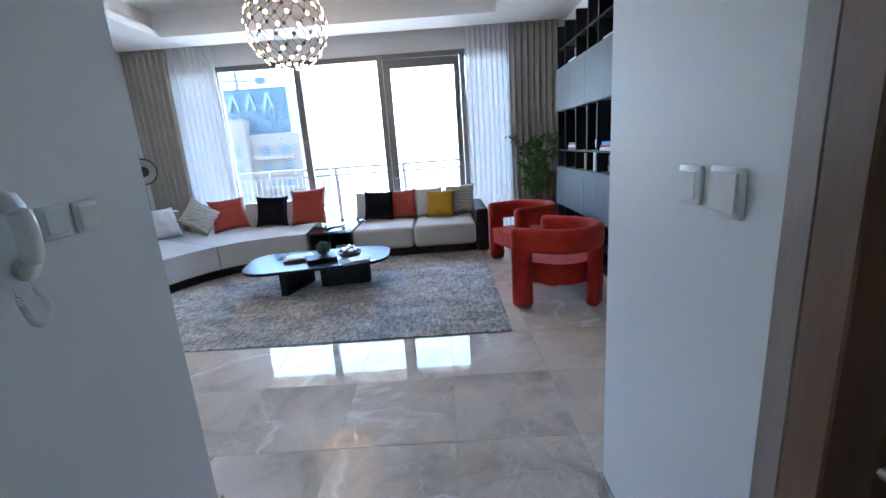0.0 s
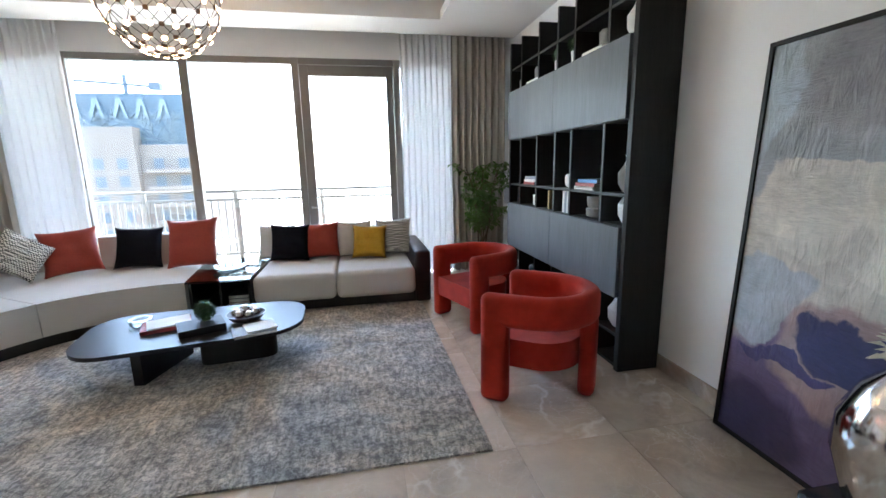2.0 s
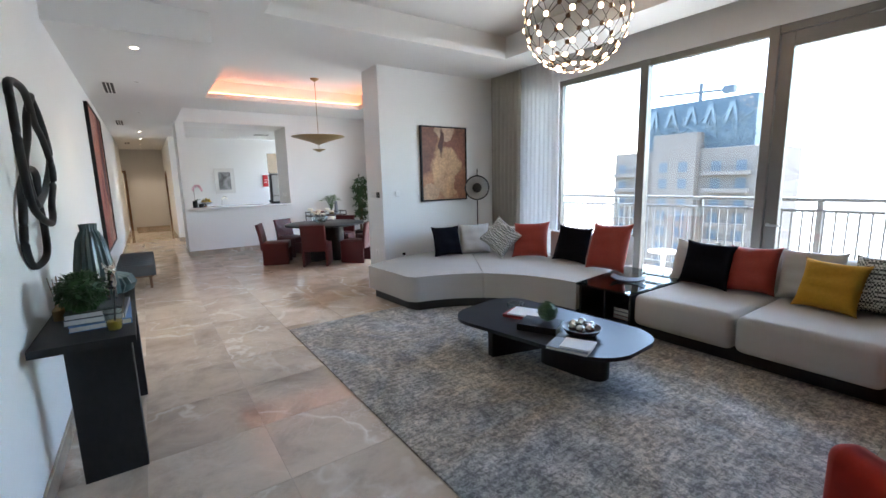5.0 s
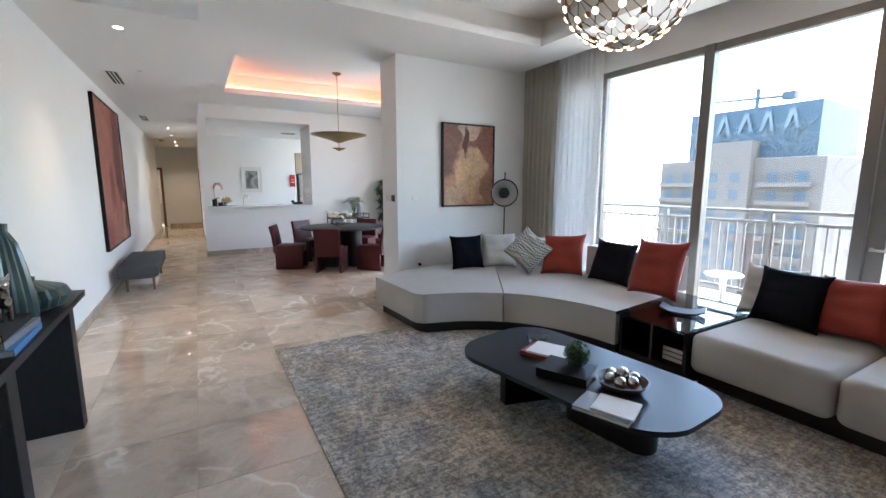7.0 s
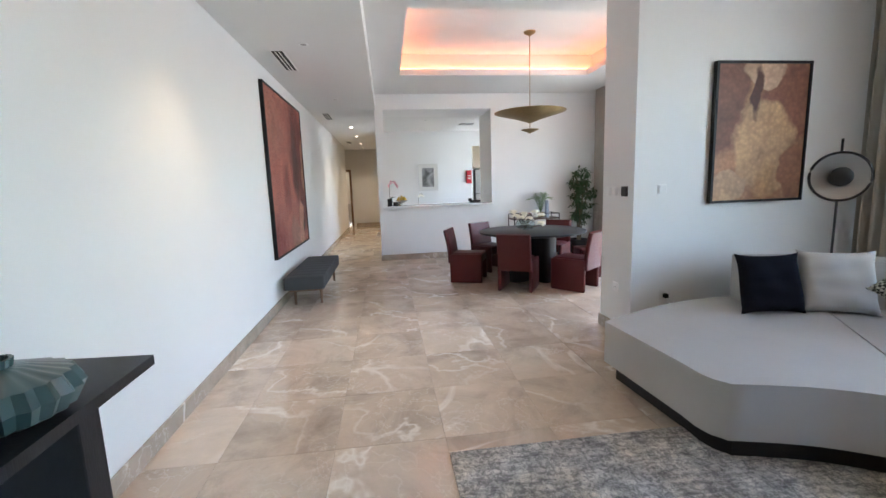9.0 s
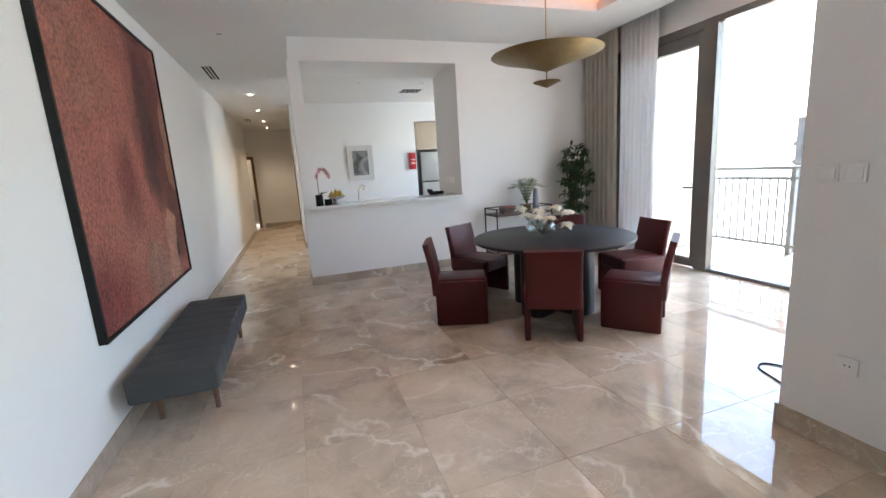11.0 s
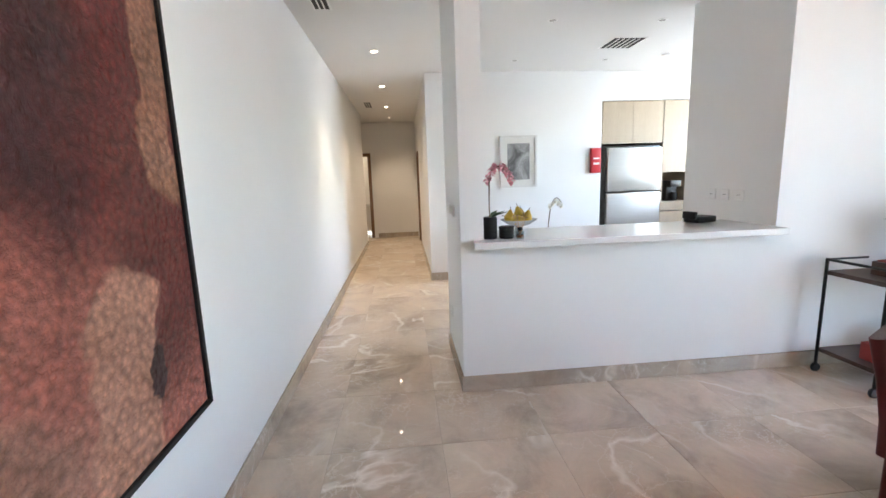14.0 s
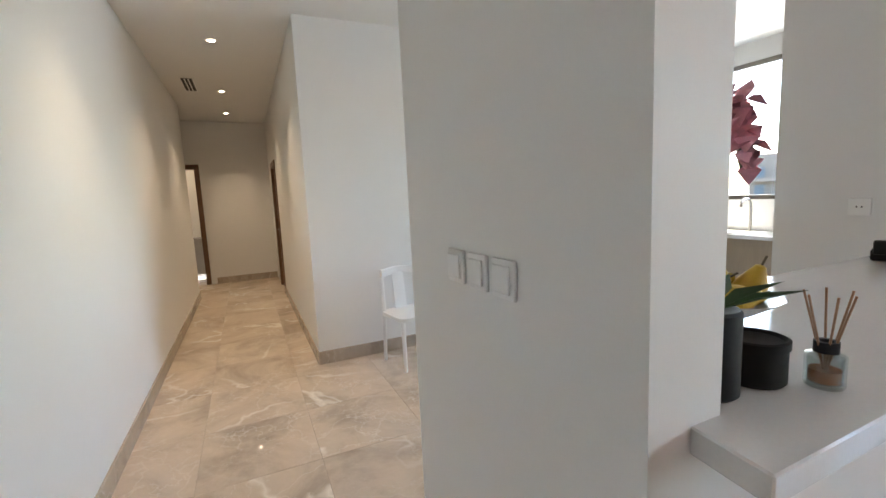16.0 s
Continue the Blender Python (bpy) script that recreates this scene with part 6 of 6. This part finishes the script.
# ---- switches, sockets, ceiling fittings ----
def plate(place, normal, w, h, label, keys=1, dark=False):
    t = thing("wall_switch" if keys else "wall_socket", place, label, "switch" if keys else "socket")
    turn = math.degrees(math.atan2(normal[1], normal[0])) + 90
    t.matrix_basis = pose(*place, 0, 0, turn)
    part("plate", box(-w / 2, w / 2, -0.010, 0.0, -h / 2, h / 2, bevel=0.004, steps=2), M_DARKPLASTIC if dark else M_WHITEPLASTIC, t)
    for k in range(keys):
        kw = (w - 0.02) / keys
        part("rocker", box(-w / 2 + 0.01 + k * kw + 0.001, -w / 2 + 0.01 + (k + 1) * kw - 0.001, -0.016, -0.0105, -h / 2 + 0.012, h / 2 - 0.012, bevel=0.002, steps=1), M_DARKPLASTIC if dark else M_WHITEPLASTIC, t)
    if not keys:
        for s in (-0.01, 0.01):
            part("hole", tube([(s, -0.0112, 0), (s, -0.0102, 0)], 0.004, 8), M_BLACK, t)
    return t


plate((0.73, 1.215, 1.365), (-1, 0), 0.088, 0.088, "white light switch on the entry wall")
plate((0.73, 1.085, 1.36), (-1, 0), 0.105, 0.105, "white key-card switch on the entry wall")
plate((-0.90, 1.335, 1.366), (1, 0), 0.088, 0.088, "white light switch beside the intercom")
plate((-0.90, 1.44, 1.366), (1, 0), 0.088, 0.088, "white light switch beside the intercom")
for x in (-10.56, -10.45, -10.34):
    plate((x, 2.97, 1.27), (0, -1), 0.085, 0.085, "white light switch on the wall end")
plate((-10.62, 2.97, 0.40), (0, -1), 0.085, 0.085, "white socket low on the wall end", 0)
for x in (-5.26, -5.155):
    plate((x, 5.24, 1.36), (0, -1), 0.085, 0.085, "white light switch on the dividing wall end")
plate((-4.99, 5.24, 1.36), (0, -1), 0.10, 0.09, "dark thermostat on the dividing wall end", 1, True)
plate((-4.85, 5.50, 1.37), (1, 0), 0.085, 0.085, "white light switch on the dividing wall")
plate((-5.10, 5.24, 0.46), (0, -1), 0.085, 0.085, "white socket on the dividing wall end", 0)
plate((-4.85, 5.56, 0.42), (1, 0), 0.085, 0.085, "white socket with a plug on the dividing wall", 0)
for x in (-10.35, -10.50, -10.65):
    plate((x, 5.27, 1.30), (0, -1), 0.09, 0.085, "white socket above the counter", 0)
plug = tagged(obj("plug", box(-4.839, -4.80, 5.54, 5.58, 0.40, 0.44, bevel=0.008), M_BLACK), "black plug in the wall socket", "plug")
com = thing("intercom", (-0.90, 1.14, 1.24), "white wall intercom handset with a coiled cord", "intercom")
part("base", prism(rounded(0.10, 0.22, 0.02, 4), 0, 0.032, 0.006, 2, m=Matrix.Translation((0, 0, 0.11)) @ Matrix.Rotation(radians(90), 4, "Z") @ Matrix.Rotation(radians(90), 4, "X")), M_WHITEPLASTIC, com)
grip = smooth_path([(0.045, 0.045, 0.02), (0.062, 0.05, 0.06), (0.070, 0.05, 0.11), (0.066, 0.05, 0.16), (0.048, 0.045, 0.21)], 6)
part("handset", tube(grip, 1.0, section=rounded(0.048, 0.034, 0.014, 4)), M_WHITEPLASTIC, com)
for z in (0.035, 0.195):
    part("ear_cup", lathe([(0.024, 0), (0.027, 0.004), (0.025, 0.020), (0.02, 0.022)], 20, m=Matrix.Translation((0.033, 0.046, z)) @ Matrix.Rotation(radians(90), 4, "Y")), M_WHITEPLASTIC, com)
cord_line = smooth_path([(0.045, 0.045, 0.01), (0.045, 0.062, -0.03), (0.042, 0.080, -0.075), (0.038, 0.062, -0.112), (0.034, 0.035, -0.095), (0.030, 0.026, -0.05), (0.025, 0.022, 0.005)], 64)
coil = []
for k, p in enumerate(cord_line):
    a = k * 0.85
    coil.append(p + Vector((0.0065 * math.cos(a), 0.0065 * math.sin(a), 0)) * (1.0 if 40 < k < 345 else 0.15))
part("cord", tube(coil, 0.0019, 5), M_WHITEPLASTIC, com)


def downlight(x, y, z, lit, warm=True):
    t = thing("downlight", (x, y, z), "small round recessed ceiling downlight" + (", glowing warm" if lit else ", switched off"), "downlight", "ceiling downlights")
    part("ring", lathe([(0.034, -0.004), (0.048, -0.004), (0.051, 0.0), (0.034, 0.0)], 24, hoop=True), M_WHITEPLASTIC, t)
    part("lens", lathe([(0.032, -0.003), (0.032, -0.001), (0.004, -0.0005)], 20), M_SPOT if lit else M_STEEL, t)
    if lit:
        s = new("spot", bpy.data.lights.new("spot", "SPOT"))
        s.data.energy, s.data.color = SPOT_W, (1.0, 0.78, 0.55)
        s.data.spot_size, s.data.spot_blend, s.data.shadow_soft_size = radians(95), 0.9, 0.03
        s.location = (x, y, z - 0.012)


SPOT_W = 4
for x in (-4.5, -12.35, -14.2, -16.15, -17.65):
    downlight(x, 2.35, LOW, True)
downlight(-19.2, 1.4, LOW, True)
for x, y in ((-11.4, 4.1), (-11.4, 5.2), (-12.8, 4.1), (-12.8, 5.3), (-11.8, 6.4), (-9.0, 2.35), (-6.2, 2.35)):
    downlight(x, y, LOW, False)


def slot_vent(x, y, z, w, d, bars, label):
    t = thing("ceiling_vent", (x, y, z), label, "vent")
    part("backing", box(-w / 2, w / 2, -d / 2, d / 2, -0.003, 0.0), M_BLACK, t)
    part("frame", box(-w / 2 - 0.015, w / 2 + 0.015, -d / 2 - 0.015, -d / 2, -0.007, 0), M_WHITEPLASTIC, t)
    part("frame", box(-w / 2 - 0.015, w / 2 + 0.015, d / 2, d / 2 + 0.015, -0.007, 0), M_WHITEPLASTIC, t)
    for k in range(1, bars):
        y0 = -d / 2 + d * k / bars
        part("slat", box(-w / 2, w / 2, y0 - 0.006, y0 + 0.006, -0.009, -0.0035), M_WHITEPLASTIC, t)


slot_vent(-6.8, 2.03, LOW, 0.75, 0.12, 3, "black linear slot vent in the low ceiling")
slot_vent(-10.75, 2.0, LOW, 0.75, 0.12, 3, "black linear slot vent in the low ceiling")
slot_vent(-15.9, 2.0, LOW, 0.6, 0.12, 3, "black linear slot vent in the corridor ceiling")
slot_vent(-12.13, 5.17, LOW + 0.003, 0.36, 0.36, 6, "square white louvred vent in the kitchen ceiling")
hatch = tagged(obj("smoke_detector", lathe([(0.05, LOW - 0.035), (0.055, LOW - 0.02), (0.05, LOW + 0.002), (0.01, LOW + 0.0025)], 24), M_WHITEPLASTIC), "white round smoke detector on the kitchen ceiling", "detector")
hatch.location = (-12.6, 6.0, 0)

# ---- floor tiles, last ----
tile_mesh = None
TILE, GAP = 0.635, 0.002
ranges = ((-4.96, 2.15, SOUTH, 7.9), (KITCHEN, -4.96, SOUTH, 7.9), (-18.5, KITCHEN, SOUTH, 2.97), (-13.4, KITCHEN, 2.97, 5.5), (-0.9, 0.73, -1.0, SOUTH))


def walked(x, y):
    return any(a <= x <= b and c <= y <= d for a, b, c, d in ranges)


for i in range(-30, 5):
    for j in range(-6, 11):
        x, y = 0.12 + TILE * (i + 0.5), 2.12 + TILE * (j + 0.5)
        if not any(walked(x + dx, y + dy) for dx in (-0.3, 0, 0.3) for dy in (-0.3, 0, 0.3)):
            continue
        if tile_mesh is None:
            h = TILE / 2 - GAP / 2
            first = part("tile", box(-h, h, -h, h, -0.02, 0.0, bevel=0.0008, steps=1), M_FLOOR, floor, smooth=0)
            tile_mesh = first.data
            o = first
        else:
            o = new("tile", tile_mesh)
            o.parent = floor
        o.location = (x, y, 0)
